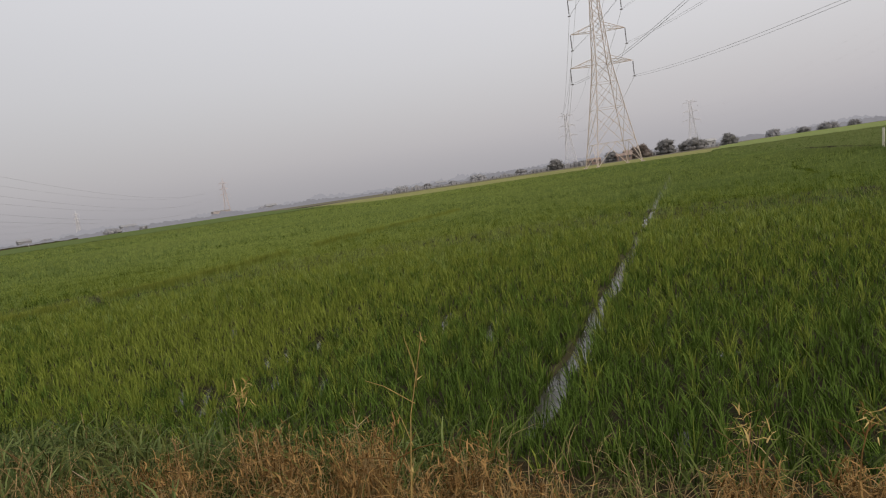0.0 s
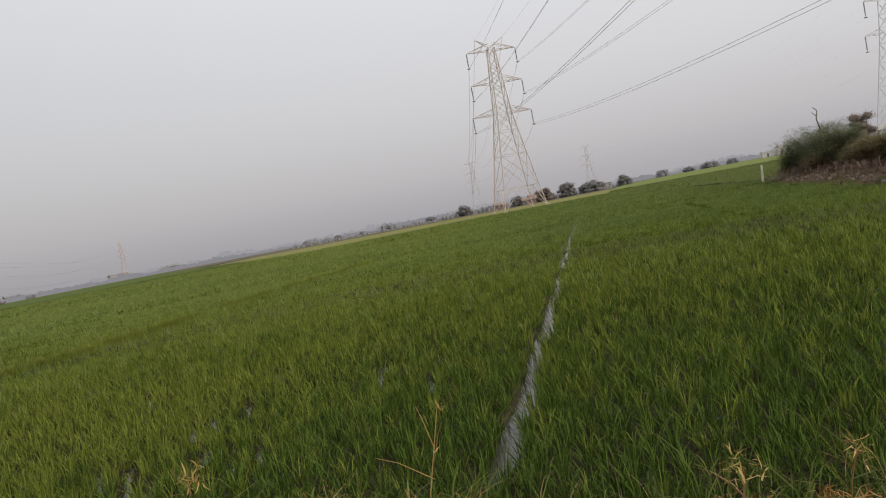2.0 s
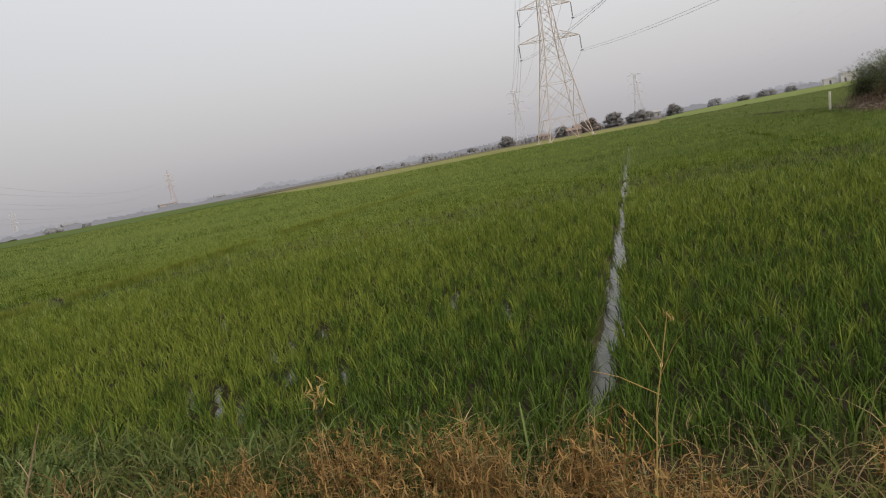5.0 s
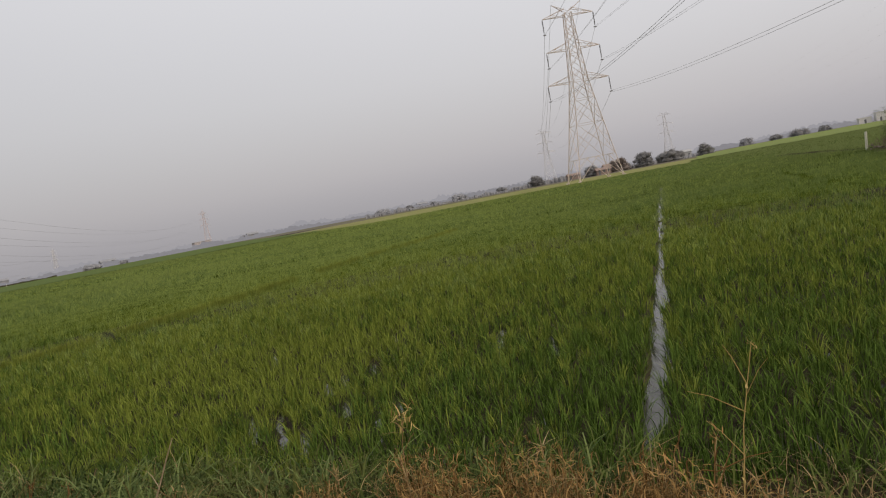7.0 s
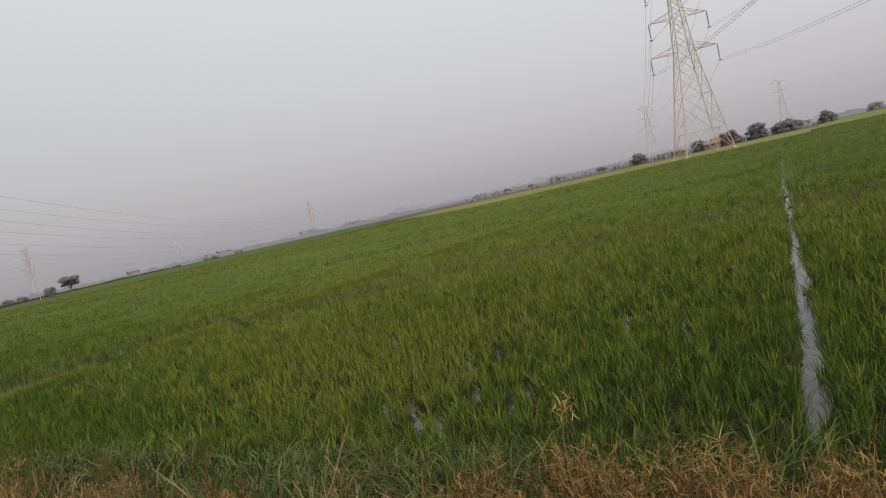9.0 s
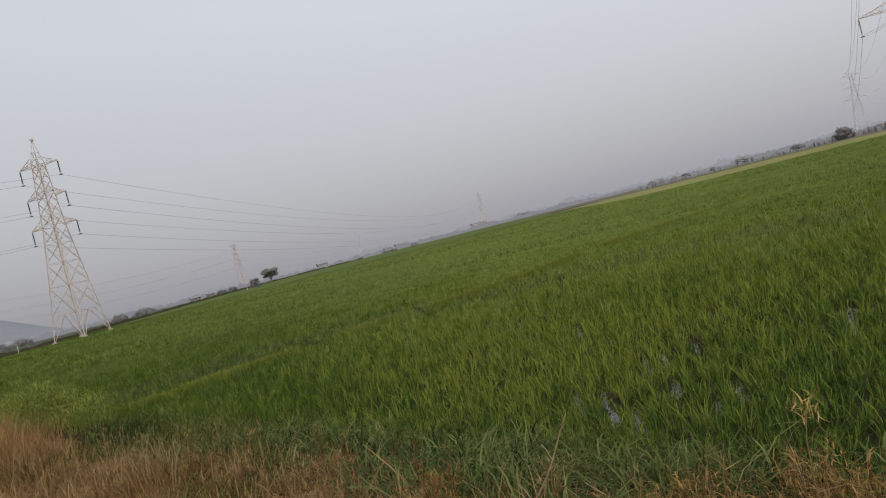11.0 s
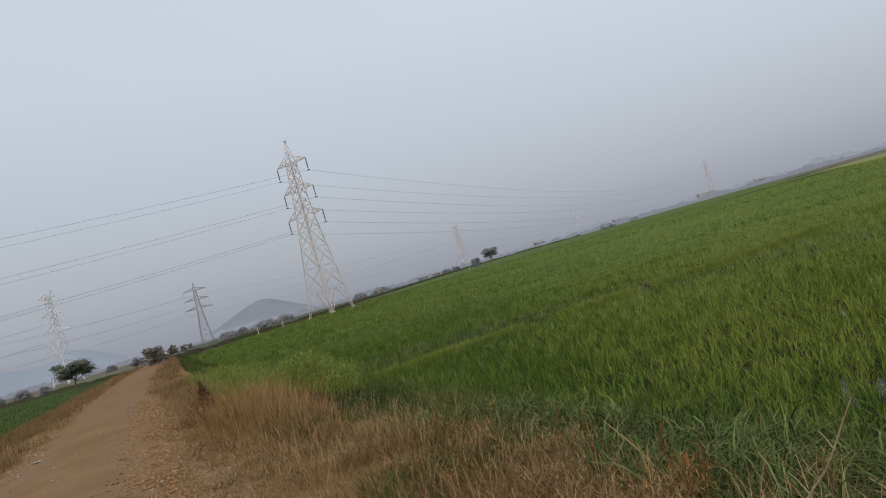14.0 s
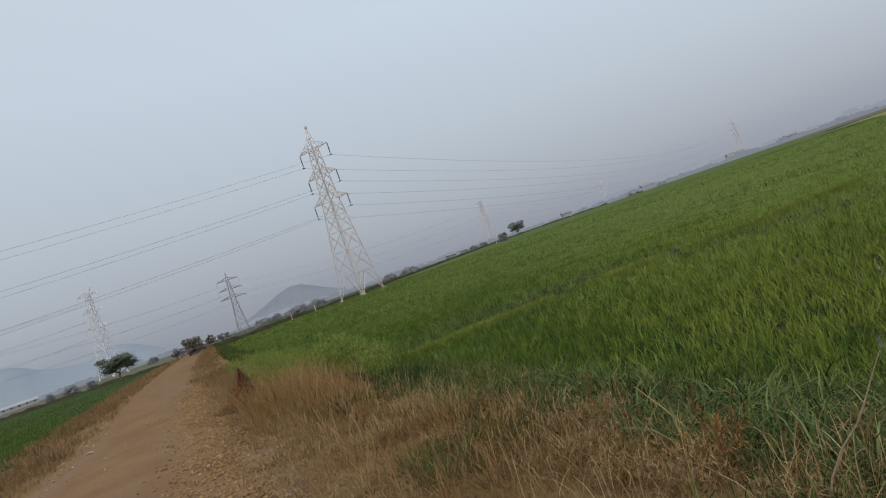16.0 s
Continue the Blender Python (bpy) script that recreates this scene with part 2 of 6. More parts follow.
ORANGE = material("terracotta_plaster_hazed", (0.40, 0.36, 0.355), (0.44, 0.395, 0.385), 0.3, 4.0, 0.9, 0.2)
TERRACOTTA = material("orange_earth_plaster", (0.23, 0.170, 0.142), (0.30, 0.228, 0.195), 0.3, 4.0, 0.9, 0.2)
ROOFING = material("sheet_roof", (0.33, 0.325, 0.32), (0.42, 0.415, 0.41), 0.3, 4.0, 0.7, 0.2)
OPENING = material("window_dark", (0.10, 0.10, 0.11), (0.16, 0.16, 0.17), 1.0, 8.0, 0.5, 0.0)
# haze is put into the hills' blue-grey base colours
HILL = material("hill_hazed", (0.205, 0.216, 0.242), (0.240, 0.250, 0.276), 0.004, 0.05, 1.0, 0.0)
HILL_FAR = material("hill_far_hazed", (0.262, 0.288, 0.330), (0.286, 0.311, 0.352), 0.003, 0.05, 1.0, 0.0)



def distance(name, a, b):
    """Far backdrop whose haze is an added emission: an even glow with a faint mottle."""
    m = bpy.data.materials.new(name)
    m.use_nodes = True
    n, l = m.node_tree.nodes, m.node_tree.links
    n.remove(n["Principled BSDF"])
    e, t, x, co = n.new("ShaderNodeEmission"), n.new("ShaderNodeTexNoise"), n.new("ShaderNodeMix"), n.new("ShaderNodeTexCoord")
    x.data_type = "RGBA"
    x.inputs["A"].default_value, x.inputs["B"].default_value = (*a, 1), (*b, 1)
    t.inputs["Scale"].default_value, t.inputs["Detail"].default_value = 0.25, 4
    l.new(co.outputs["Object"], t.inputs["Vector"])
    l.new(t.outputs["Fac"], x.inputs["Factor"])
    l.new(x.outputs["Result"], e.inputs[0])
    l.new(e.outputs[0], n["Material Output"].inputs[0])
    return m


# the woods give off haze light themselves, near the sky's brightness
WOODS = distance("woods_haze_glow", (0.185, 0.185, 0.205), (0.235, 0.235, 0.255))
WOODS_FAR = distance("woods_far_haze_glow", (0.262, 0.264, 0.292), (0.295, 0.297, 0.322))

WATER = bpy.data.materials.new("paddy_water")
WATER.use_nodes = True
_t = WATER.node_tree
_p = _t.nodes["Principled BSDF"]
_p.inputs["Base Color"].default_value = (0.060, 0.058, 0.048, 1)
_p.inputs["Roughness"].default_value = 0.06
_p.inputs["IOR"].default_value = 1.33
_n1, _b1 = _t.nodes.new("ShaderNodeTexNoise"), _t.nodes.new("ShaderNodeBump")
_n1.inputs["Scale"].default_value, _n1.inputs["Detail"].default_value = 5.0, 4
_b1.inputs["Strength"].default_value, _b1.inputs["Distance"].default_value = 0.12, 0.01
_t.links.new(_n1.outputs["Fac"], _b1.inputs["Height"])
_t.links.new(_b1.outputs[0], _p.inputs["Normal"])

# ---- plan ----
# the track runs along DIR; n is the distance to its right-hand (field) side
YAW_R = radians(71)
DIR = np.array((-math.sin(YAW_R), math.cos(YAW_R)))
NOR = np.array((math.cos(YAW_R), math.sin(YAW_R)))
ROW_DIR = np.array((0.296, 0.955))
ROW_NOR = np.array((0.955, -0.296))
MID = np.array((-0.7, -0.2))
rng = np.random.default_rng(7)


def bend(s):
    """The track swings gently to its right-hand side farther on."""
    return 3.2 * np.clip((np.asarray(s, dtype=float) - 30) / 95, 0, 1.4) ** 1.6


def sn(x, y):
    s = x * DIR[0] + y * DIR[1]
    return s, x * NOR[0] + y * NOR[1] - bend(s)


def xy(s, n):
    n = n + bend(s)
    return s * DIR[0] + n * NOR[0], s * DIR[1] + n * NOR[1]


PROFILE_N = [-4000, -9.4, -8.2, -6.4, -4.7, -3.9, -2.2, -0.6, 0.4, 1.6, 2.6, 3.5, 4.0, 4.4, 4.9, 4000]
PROFILE_Z = [0.0, 0.0, 0.10, 0.38, 0.56, 0.60, 0.64, 0.60, 0.57, 0.46, 0.29, 0.14, 0.05, 0.0, -0.05, -0.05]


def bank_z(n):
    return np.interp(n, PROFILE_N, PROFILE_Z)


def field_edge(s):
    """How far to the side of the track the rice begins."""
    return np.interp(s, [-30, -3, 2, 8, 12, 20, 60, 140], [3.5, 3.4, 3.55, 3.6, 3.0, 2.7, 2.6, 2.6])


REACH_YAW = [-60, -36, -30, -24, -20.5, -19.5, -14, -9, -4, 2, 6, 10, 13, 16, 20, 26, 36, 42, 47, 52, 57, 61, 66, 69, 72, 90]
REACH_R = [300, 300, 420, 420, 330, 150, 152, 152, 148, 140, 138, 150, 180, 240, 420, 450, 450, 400, 290, 215, 172, 163, 145, 135, 130, 130]


def reach(yaw):
    return np.interp(yaw, REACH_YAW, REACH_R)


def polar(x, y):
    dx, dy = x - MID[0], y - MID[1]
    return np.hypot(dx, dy), np.degrees(np.arctan2(-dx, dy))


def in_field(x, y):
    s, n = sn(x, y)
    r, a = polar(x, y)
    return (n > field_edge(s)) & (r < reach(a))


def line_gap(x, y, x0, y0, x1, y1):
    """Distance from a line in the plan, and the place along it."""
    d = np.array((x1 - x0, y1 - y0))
    ln = np.hypot(*d)
    d = d / ln
    u = (x - x0) * d[0] + (y - y0) * d[1]
    v = (x - x0) * d[1] - (y - y0) * d[0]
    return v, u, ln


def value_noise(x, y, seed=0):
    xi, yi = np.floor(x).astype(np.int64), np.floor(y).astype(np.int64)
    fx, fy = x - xi, y - yi
    fx, fy = fx * fx * (3 - 2 * fx), fy * fy * (3 - 2 * fy)

    def h(a, b):
        k = (a * 374761393 + b * 668265263 + seed * 974711) & 0x7FFFFFFF
        k = ((k ^ (k >> 13)) * 1274126177) & 0x7FFFFFFF
        return ((k ^ (k >> 16)) & 0xFFFF) / 65535.0
    return (h(xi, yi) * (1 - fx) + h(xi + 1, yi) * fx) * (1 - fy) + (h(xi, yi + 1) * (1 - fx) + h(xi + 1, yi + 1) * fx) * fy


FURROW = (0.24, 4.38, 15.12, 52.0)
BUND_GAP = (-14.9, 9.2, 4.0, 54.0)
SIDE_FURROW = (9.0, 12.4, 26.0, 63.0)
# the low ridge that ends the nearest plot: x by y
PLOT_EDGE_Y = [30, 45, 55, 72, 90, 120, 150]
PLOT_EDGE_X = [23.2, 28.2, 30.2, 33.8, 38.2, 45.5, 53.0]


def past_edge(x, y):
    """Metres beyond the ridge that ends the nearest plot; negative inside the plot."""
    return np.where(y > 30, x - np.interp(y, PLOT_EDGE_Y, PLOT_EDGE_X), -99.0)


# narrow open streaks between the plants: far end and near end
STREAKS = ((-3.88, 7.75, -3.25, 5.81), (-3.44, 7.37, -2.91, 5.69), (-2.91, 6.48, -2.66, 5.64), (-3.08, 8.49, -2.78, 7.14), (-2.89, 8.66, -2.62, 7.60), (-2.61, 7.42, -2.49, 6.60),
           (-4.74, 10.67, -4.41, 9.45), (-4.69, 11.42, -4.19, 9.79), (-2.49, 9.12, -2.35, 8.13), (-2.07, 6.73, -2.01, 5.60), (-1.87, 6.92, -1.84, 6.21), (-2.40, 10.94, -2.27, 10.07),
           (-2.04, 11.45, -1.90, 10.14), (0.12, 8.9, -0.05, 7.4), (-0.56, 9.7, -0.69, 8.1), (-1.2, 9.6, -1.15, 8.9))


def openness(x, y):
    """1 in the middle of an open strip of water, 0 outside it, with soft sides."""
    v, u, ln = line_gap(x, y, *FURROW)
    half = (1 + 0.2 * np.sin(u * 3.1) * np.sin(u * 0.83 + 1)) * np.interp(u, [0, 0.7, 2.1, 5.6, 11.6, 20.6], [0.055, 0.078, 0.108, 0.102, 0.086, 0.072])
    q = np.abs(v + 0.03 * np.sin(u * 1.7) + 0.018 * np.sin(u * 5.3)) / half
    o = np.clip(1.7 - q, 0, 1) * np.clip(u / 0.4, 0, 1) * (u < ln)
    for i, (x0, y0, x1, y1) in enumerate(STREAKS):
        v, u, ln = line_gap(x, y, x0, y0, x1, y1)
        q = np.hypot((v + 0.02 * np.sin(u * 6 + i)) / (0.052 + 0.008 * (i % 3)), (u - ln / 2) / (ln / 2))
        o = np.maximum(o, np.clip((1.25 - q) * 2, 0, 0.84))
    return o


def wet(x, y):
    """True where open water shows between the rows."""
    return openness(x, y) > 0.70


def free_of_gaps(x, y):
    """False where the crop leaves the mud or water bare."""
    ok = ~wet(x, y)
    v, u, ln = line_gap(x, y, *SIDE_FURROW)
    ok &= ~((np.abs(v + 0.08 * np.sin(u * 0.9)) < np.interp(u, [0, 15, 40], [0.11, 0.17, 0.24])) & (u > 0) & (u < ln) & (value_noise(u * 0.45, u * 0 + 2, 33) > 0.42))
    ok &= (np.abs(past_edge(x, y)) > 0.3) | (y > 70)
    v, u, ln = line_gap(x, y, *BUND_GAP)
    ok &= ~((np.abs(v + 0.45 + 0.25 * np.sin(u * 0.35)) < 0.24) & (u > -1) & (u < ln) & (value_noise(x * 2.3, y * 2.3, 5) > 0.22 + np.clip((u - 8) / 8, 0, 0.8)))
    v, u, ln = line_gap(x, y, 19.0, 41.0, 27.0, 45.5)
    ok &= ~((np.abs(v) < 0.35) & (u > 0) & (u < ln))
    a, b = x * ROW_DIR[0] + y * ROW_DIR[1], x * ROW_NOR[0] + y * ROW_NOR[1]
    s, n = sn(x, y)
    ok &= (value_noise(a * 0.9, b * 3.2, 3) > 0.06) | (n < 6.5)
    return ok


# ---- mesh helpers ----
def mesh_object(name, verts, faces, mat, parent=None, smooth=False):
    me = bpy.data.meshes.new(name)
    me.from_pydata([tuple(v) for v in verts], [], [tuple(f) for f in faces])
    me.materials.append(mat)
    if smooth:
        me.shade_smooth()
    ob = new(name, me)
    ob.parent = parent
    return ob


def part(name, bm, mat, parent=None, label=""):
    me = bpy.data.meshes.new(name)
    bm.to_mesh(me)
    bm.free()
    me.materials.append(mat)
    ob = new(name, me)
    ob.parent = parent
    return tagged(ob, label)


def tri_mesh(name, co, tris, mat, parent=None):
    """A mesh from arrays of places (V, 3) and triangles (T, 3)."""
    me = bpy.data.meshes.new(name)
    me.vertices.add(len(co))
    me.vertices.foreach_set("co", np.ascontiguousarray(co, dtype=np.float32).ravel())
    me.loops.add(tris.size)
    me.loops.foreach_set("vertex_index", np.ascontiguousarray(tris, dtype=np.int32).ravel())
    me.polygons.add(len(tris))
    me.polygons.foreach_set("loop_start", np.arange(0, tris.size, 3, dtype=np.int32))
    me.update(calc_edges=True)
    me.materials.append(mat)
    ob = new(name, me)
    ob.parent = parent
    return ob


def blades(base, az, lean, height, width, k=3, droop=0.25, turn=None):
    """Tapering curved blades of k joints: places and triangles."""
    m = len(base)
    t = np.linspace(0, 1, k + 1)[None, :]
    d = np.stack((np.cos(az), np.sin(az)), 1)
    if turn is None:
        turn = rng.normal(0, 0.6, m)
    wd = np.stack((-np.sin(az + turn), np.cos(az + turn)), 1)
    along = lean[:, None] * t ** 1.8
    up = height[:, None] * (t - droop * t ** 3)
    cx = base[:, 0:1] + d[:, 0:1] * along
    cy = base[:, 1:2] + d[:, 1:2] * along
    cz = base[:, 2:3] + up
    w = width[:, None] * 0.5 * (1 - t ** 1.6) * (0.65 + 0.6 * np.minimum(t * 3, 1)) 
    left = np.stack((cx - wd[:, 0:1] * w, cy - wd[:, 1:2] * w, cz), 2)
    right = np.stack((cx + wd[:, 0:1] * w, cy + wd[:, 1:2] * w, cz), 2)
    nv = 2 * k + 1
    co = np.empty((m, nv, 3))
    co[:, 0:2 * k:2] = left[:, :k]
    co[:, 1:2 * k:2] = right[:, :k]
    co[:, 2 * k] = left[:, k]
    tr = []
    for i in range(k - 1):
        a = 2 * i
        tr += [(a, a + 1, a + 3), (a, a + 3, a + 2)]
    tr.append((2 * k - 2, 2 * k - 1, 2 * k))
    tris = (np.array(tr)[None] + (np.arange(m) * nv)[:, None, None]).reshape(-1, 3)
    return co.reshape(-1, 3), tris


def joined(pieces):
    cos, trs, o = [], [], 0
    for co, tr in pieces:
        cos.append(co)
        trs.append(tr + o)
        o += len(co)
    return np.concatenate(cos), np.concatenate(trs)


def clumps(cx, cy, cz, per, spread, h, hs, lean, width, k, droop=0.25):
    m = len(cx) * per
    c = np.repeat(np.stack((cx, cy, cz), 1), per, 0)
    a = rng.uniform(0, 2 * np.pi, m)
    rr = spread * np.sqrt(rng.uniform(0, 1, m))
    base = c + np.stack((np.cos(a) * rr, np.sin(a) * rr, np.zeros(m)), 1)
    tall = np.repeat(rng.normal(1, 0.10, len(cx)), per)
    return blades(base, a + rng.normal(0, 0.5, m), np.abs(rng.normal(lean, lean * 0.6, m)), np.maximum(rng.normal(h, hs, m), h * 0.4) * tall,
                  width * rng.uniform(0.7, 1.3, m), k, droop)


def strut(bm, a, b, w):
    """A square bar from a to b."""
    a, b = Vector(a), Vector(b)
    d = (b - a).normalized()
    u = d.cross(Vector((0, 0, 1)))
    if u.length < 1e-3:
        u = Vector((1, 0, 0))
    u.normalize()
    v = d.cross(u)
    vs = [bm.verts.new(p + u * (x * w / 2) + v * (y * w / 2)) for p in (a, b) for x, y in ((-1, -1), (1, -1), (1, 1), (-1, 1))]
    for i in range(4):
        bm.faces.new((vs[i], vs[(i + 1) % 4], vs[4 + (i + 1) % 4], vs[4 + i]))
    bm.faces.new(vs[3::-1])
    bm.faces.new(vs[4:])


def tube(bm, pts, radii, sides=7):
    """A tapering round branch through pts."""
    rings = []
    for i, (p, r) in enumerate(zip(pts, radii)):
        p = Vector(p)
        d = (Vector(pts[min(i + 1, len(pts) - 1)]) - Vector(pts[max(i - 1, 0)])).normalized()
        u = d.cross(Vector((0.3, 0.2, 1)))
        u = u.normalized() if u.length > 1e-3 else Vector((1, 0, 0))
        v = d.cross(u)
        rings.append([bm.verts.new(p + (u * math.cos(q) + v * math.sin(q)) * r) for q in (2 * math.pi * j / sides for j in range(sides))])
    for r0, r1 in zip(rings, rings[1:]):
        for j in range(sides):
            bm.faces.new((r0[j], r0[(j + 1) % sides], r1[(j + 1) % sides], r1[j]))
    bm.faces.new(rings[-1])


def box(bm, x0, y0, z0, x1, y1, z1):
    v = [bm.verts.new((x, y, z)) for z in (z0, z1) for x, y in ((x0, y0), (x1, y0), (x1, y1), (x0, y1))]
    bm.faces.new(v[3::-1])
    bm.faces.new(v[4:])
    for i in range(4):
        bm.faces.new((v[i], v[(i + 1) % 4], v[4 + (i + 1) % 4], v[4 + i]))


# ---- ground ----
def build_ground():
    ns = np.unique(np.concatenate((np.array([-4500, -2500, -1500, -900, -600, -400, -250, -160, -100, -60, -40, -25, -16, -12, -10]), np.arange(-9, 1.1, 0.28), np.arange(1.1, 2.7, 0.08), np.arange(2.7, 5.01, 0.28),
                                   np.array([6, 9, 14, 22, 35, 60, 100, 160, 250, 400, 600, 900, 1500, 2500, 4500]))))
    ss = np.unique(np.concatenate((np.array([-4500, -2000, -800, -300, -120, -60, -30, -18]), np.arange(-12, 8, 0.1), np.arange(8, 40, 0.35), np.arange(40, 140, 1.6),
                                   np.array([150, 180, 230, 300, 400, 600, 900, 1500, 2500, 4500]))))
    S, N = np.meshgrid(ss, ns, indexing="ij")
    X, Y = xy(S, N)
    Z = bank_z(N)
    on_bank = (N > -8.5) & (N < 4.3) & (S > -30) & (S < 150)
    bump = (value_noise(S * 0.8, N * 0.8, 1) - 0.5) * 0.08 + (value_noise(S * 2.6, N * 2.6, 2) - 0.5) * 0.05
    Z = Z + np.where(on_bank & ((N > -0.15) | (N < -3.95)), bump * np.clip((np.abs(N + 2.05) - 1.7) / 0.8, 0.3, 1), np.where(on_bank, -0.06, 0))
    far = np.hypot(X, Y)
    Z = np.where(far > 140, Z * 0.2 + 0.0, Z)
    co = np.stack((X, Y, Z), 2).reshape(-1, 3)
    a, b = len(ss), len(ns)
    idx = np.arange(a * b).reshape(a, b)
    q = np.stack((idx[:-1, :-1], idx[1:, :-1], idx[1:, 1:], idx[:-1, 1:]), 2).reshape(-1, 4)
    me = bpy.data.meshes.new("ground")
    me.from_pydata(co.tolist(), [], q.tolist())
    for m in (MUD, BANK, FALLOW, BANK_WET_SHADED):
        me.materials.append(m)
    cen = co[q].mean(1)
    cs, cn = sn(cen[:, 0], cen[:, 1])
    r, yaw = polar(cen[:, 0], cen[:, 1])
    # strip of wet earth next to the field, grass shade included in its dark colour
    kind = np.where((cn > np.interp(cs, [1, 3], [1.7, 2.05]) + 0.25 * np.sin(cs * 1.3) + 0.5 * (value_noise(cs * 3, cn * 3, 7) - 0.5) + 0.3 * (value_noise(cs * 9, cn * 9, 10) - 0.5)) & (cn < 3.7) & (np.abs(cs) < 170), 3, 0) + 0
    kind = np.where(kind == 3, 3, np.where((cn > -8.6) & (cn < 3.7) & (np.abs(cs) < 170), 1, np.where((r < 1.0 * reach(yaw)) & (cn > 0), 0, np.where((r < 60), 0, 2))))
    me.polygons.foreach_set("material_index", kind.astype(np.int32))
    me.shade_smooth()
    return tagged(new("ground", me), "flat muddy farmland with a raised earthen track bank", "ground", kind="structure")


build_ground()


def road_z(n):
    """The track's surface across its width: a low crown, two wheel ruts, falling at the edges."""
    e = np.abs((n + 2.02) / 1.98)
    return 0.615 + 0.045 * (1 - e ** 2) - 0.022 * np.exp(-((np.abs(n + 2.15) - 0.78) / 0.26) ** 2) - 0.03 * np.clip((e - 0.85) / 0.15, 0, 1)


def build_road():
    ss = np.concatenate((np.arange(-12, 36, 0.16), np.arange(36, 150, 1.2)))
    ns = np.linspace(-4.0, -0.05, 28)
    S, N = np.meshgrid(ss, ns, indexing="ij")
    wob = 0.35 * (value_noise(S * 0.5, S * 0 + 3, 8) - 0.5) + 0.22 * (value_noise(S * 1.7, S * 0, 9) - 0.5)
    edge = np.abs((N + 2.02) / 1.98)
    X, Y = xy(S, N + wob * edge)
    Z = road_z(N) + 0.012 * (value_noise(S * 0.7, N * 1.4, 4) - 0.5) + (0.004 + 0.026 * np.clip((N + 1.25) / 0.5, 0, 1) + 0.02 * np.clip((-3.2 - N) / 0.4, 0, 1)) * (value_noise(S * 3.1, N * 3.1, 6) - 0.5)
    co = np.stack((X, Y, Z), 2).reshape(-1, 3)
    a, b = S.shape
    idx = np.arange(a * b).reshape(a, b)
    q = np.stack((idx[:-1, :-1], idx[1:, :-1], idx[1:, 1:], idx[:-1, 1:]), 2).reshape(-1, 4)
    ob = mesh_object("road", co, q, ROAD, smooth=True)
    return tagged(ob, "rutted orange-brown dirt farm track with dusty wheel marks", "road", kind="structure")


build_road()


def polar_sheet(name, r0, yaws, rs, z, mat, keep, label, category, kind, rough=0.0):
    R, A = np.meshgrid(rs, np.radians(yaws), indexing="ij")
    X, Y = MID[0] - R * np.sin(A), MID[1] + R * np.cos(A)
    Z = z + rough * (value_noise(X * 1.3, Y * 1.3, 11) - 0.5) + rough * 0.8 * (value_noise(X * 0.12, Y * 0.12, 12) - 0.5)
    co = np.stack((X, Y, Z), 2).reshape(-1, 3)
    a, b = R.shape
    idx = np.arange(a * b).reshape(a, b)
    q = np.stack((idx[:-1, :-1], idx[:-1, 1:], idx[1:, 1:], idx[1:, :-1]), 2).reshape(-1, 4)
    c = co[q].mean(1)
    q = q[keep(c[:, 0], c[:, 1])]
    used, inv = np.unique(q.ravel(), return_inverse=True)
    ob = mesh_object(name, co[used], inv.reshape(-1, 4), mat, smooth=True)
    return tagged(ob, label, category, kind=kind)


def water_zone(x, y):
    s, n = sn(x, y)
    r, a = polar(x, y)
    return (n > 3.45) & (r < reach(a) - 4) & (r < 110)


polar_sheet("water", 2, np.arange(-75, 100.1, 1.0), np.concatenate((np.arange(1.5, 12, 0.3), np.geomspace(12, 112, 40))), 0.022, WATER, water_zone,
            "shallow brown standing water in the rice paddy", "water", "structure")


def mud_zone(x, y):
    s, n = sn(x, y)
    r, a = polar(x, y)
    return (n > 3.5) & (r < 24)


def build_mud_bed(step, r0, r1):
    """Mud standing just out of the water between the plants, lower where open water shows."""
    g = np.arange(-r1 - 1, r1 + 1.01, step)
    A, B = np.meshgrid(g, g, indexing="ij")
    X, Y = A * ROW_DIR[0] + B * ROW_NOR[0] + MID[0], A * ROW_DIR[1] + B * ROW_NOR[1] + MID[1]
    Z = 0.045 + 0.05 * (value_noise(X * 2.2, Y * 2.2, 81) - 0.42) + 0.03 * (value_noise(X * 7, Y * 7, 82) - 0.5)
    o = openness(X, Y)
    Z = Z * (1 - o) + o * (-0.03 + 0.075 * (value_noise(X * 4, Y * 4, 83) - 0.4)) + 0.015 * o * (1 - o) * 4
    co = np.stack((X, Y, Z), 2).reshape(-1, 3)
    idx = np.arange(X.size).reshape(X.shape)
    q = np.stack((idx[:-1, :-1], idx[:-1, 1:], idx[1:, 1:], idx[1:, :-1]), 2).reshape(-1, 4)
    c = co[q].mean(1)
    r, a = polar(c[:, 0], c[:, 1])
    q = q[mud_zone(c[:, 0], c[:, 1]) & (r >= r0) & (r < r1) & (a > -62) & (a < 92)]
    used, inv = np.unique(q.ravel(), return_inverse=True)
    return tagged(mesh_object("mud_bed", co[used], inv.reshape(-1, 4), MUD, smooth=True), "dark wet paddy mud between the rice plants", "mud", kind="structure")


build_mud_bed(0.07, 0, 12)
build_mud_bed(0.16, 12, 24)
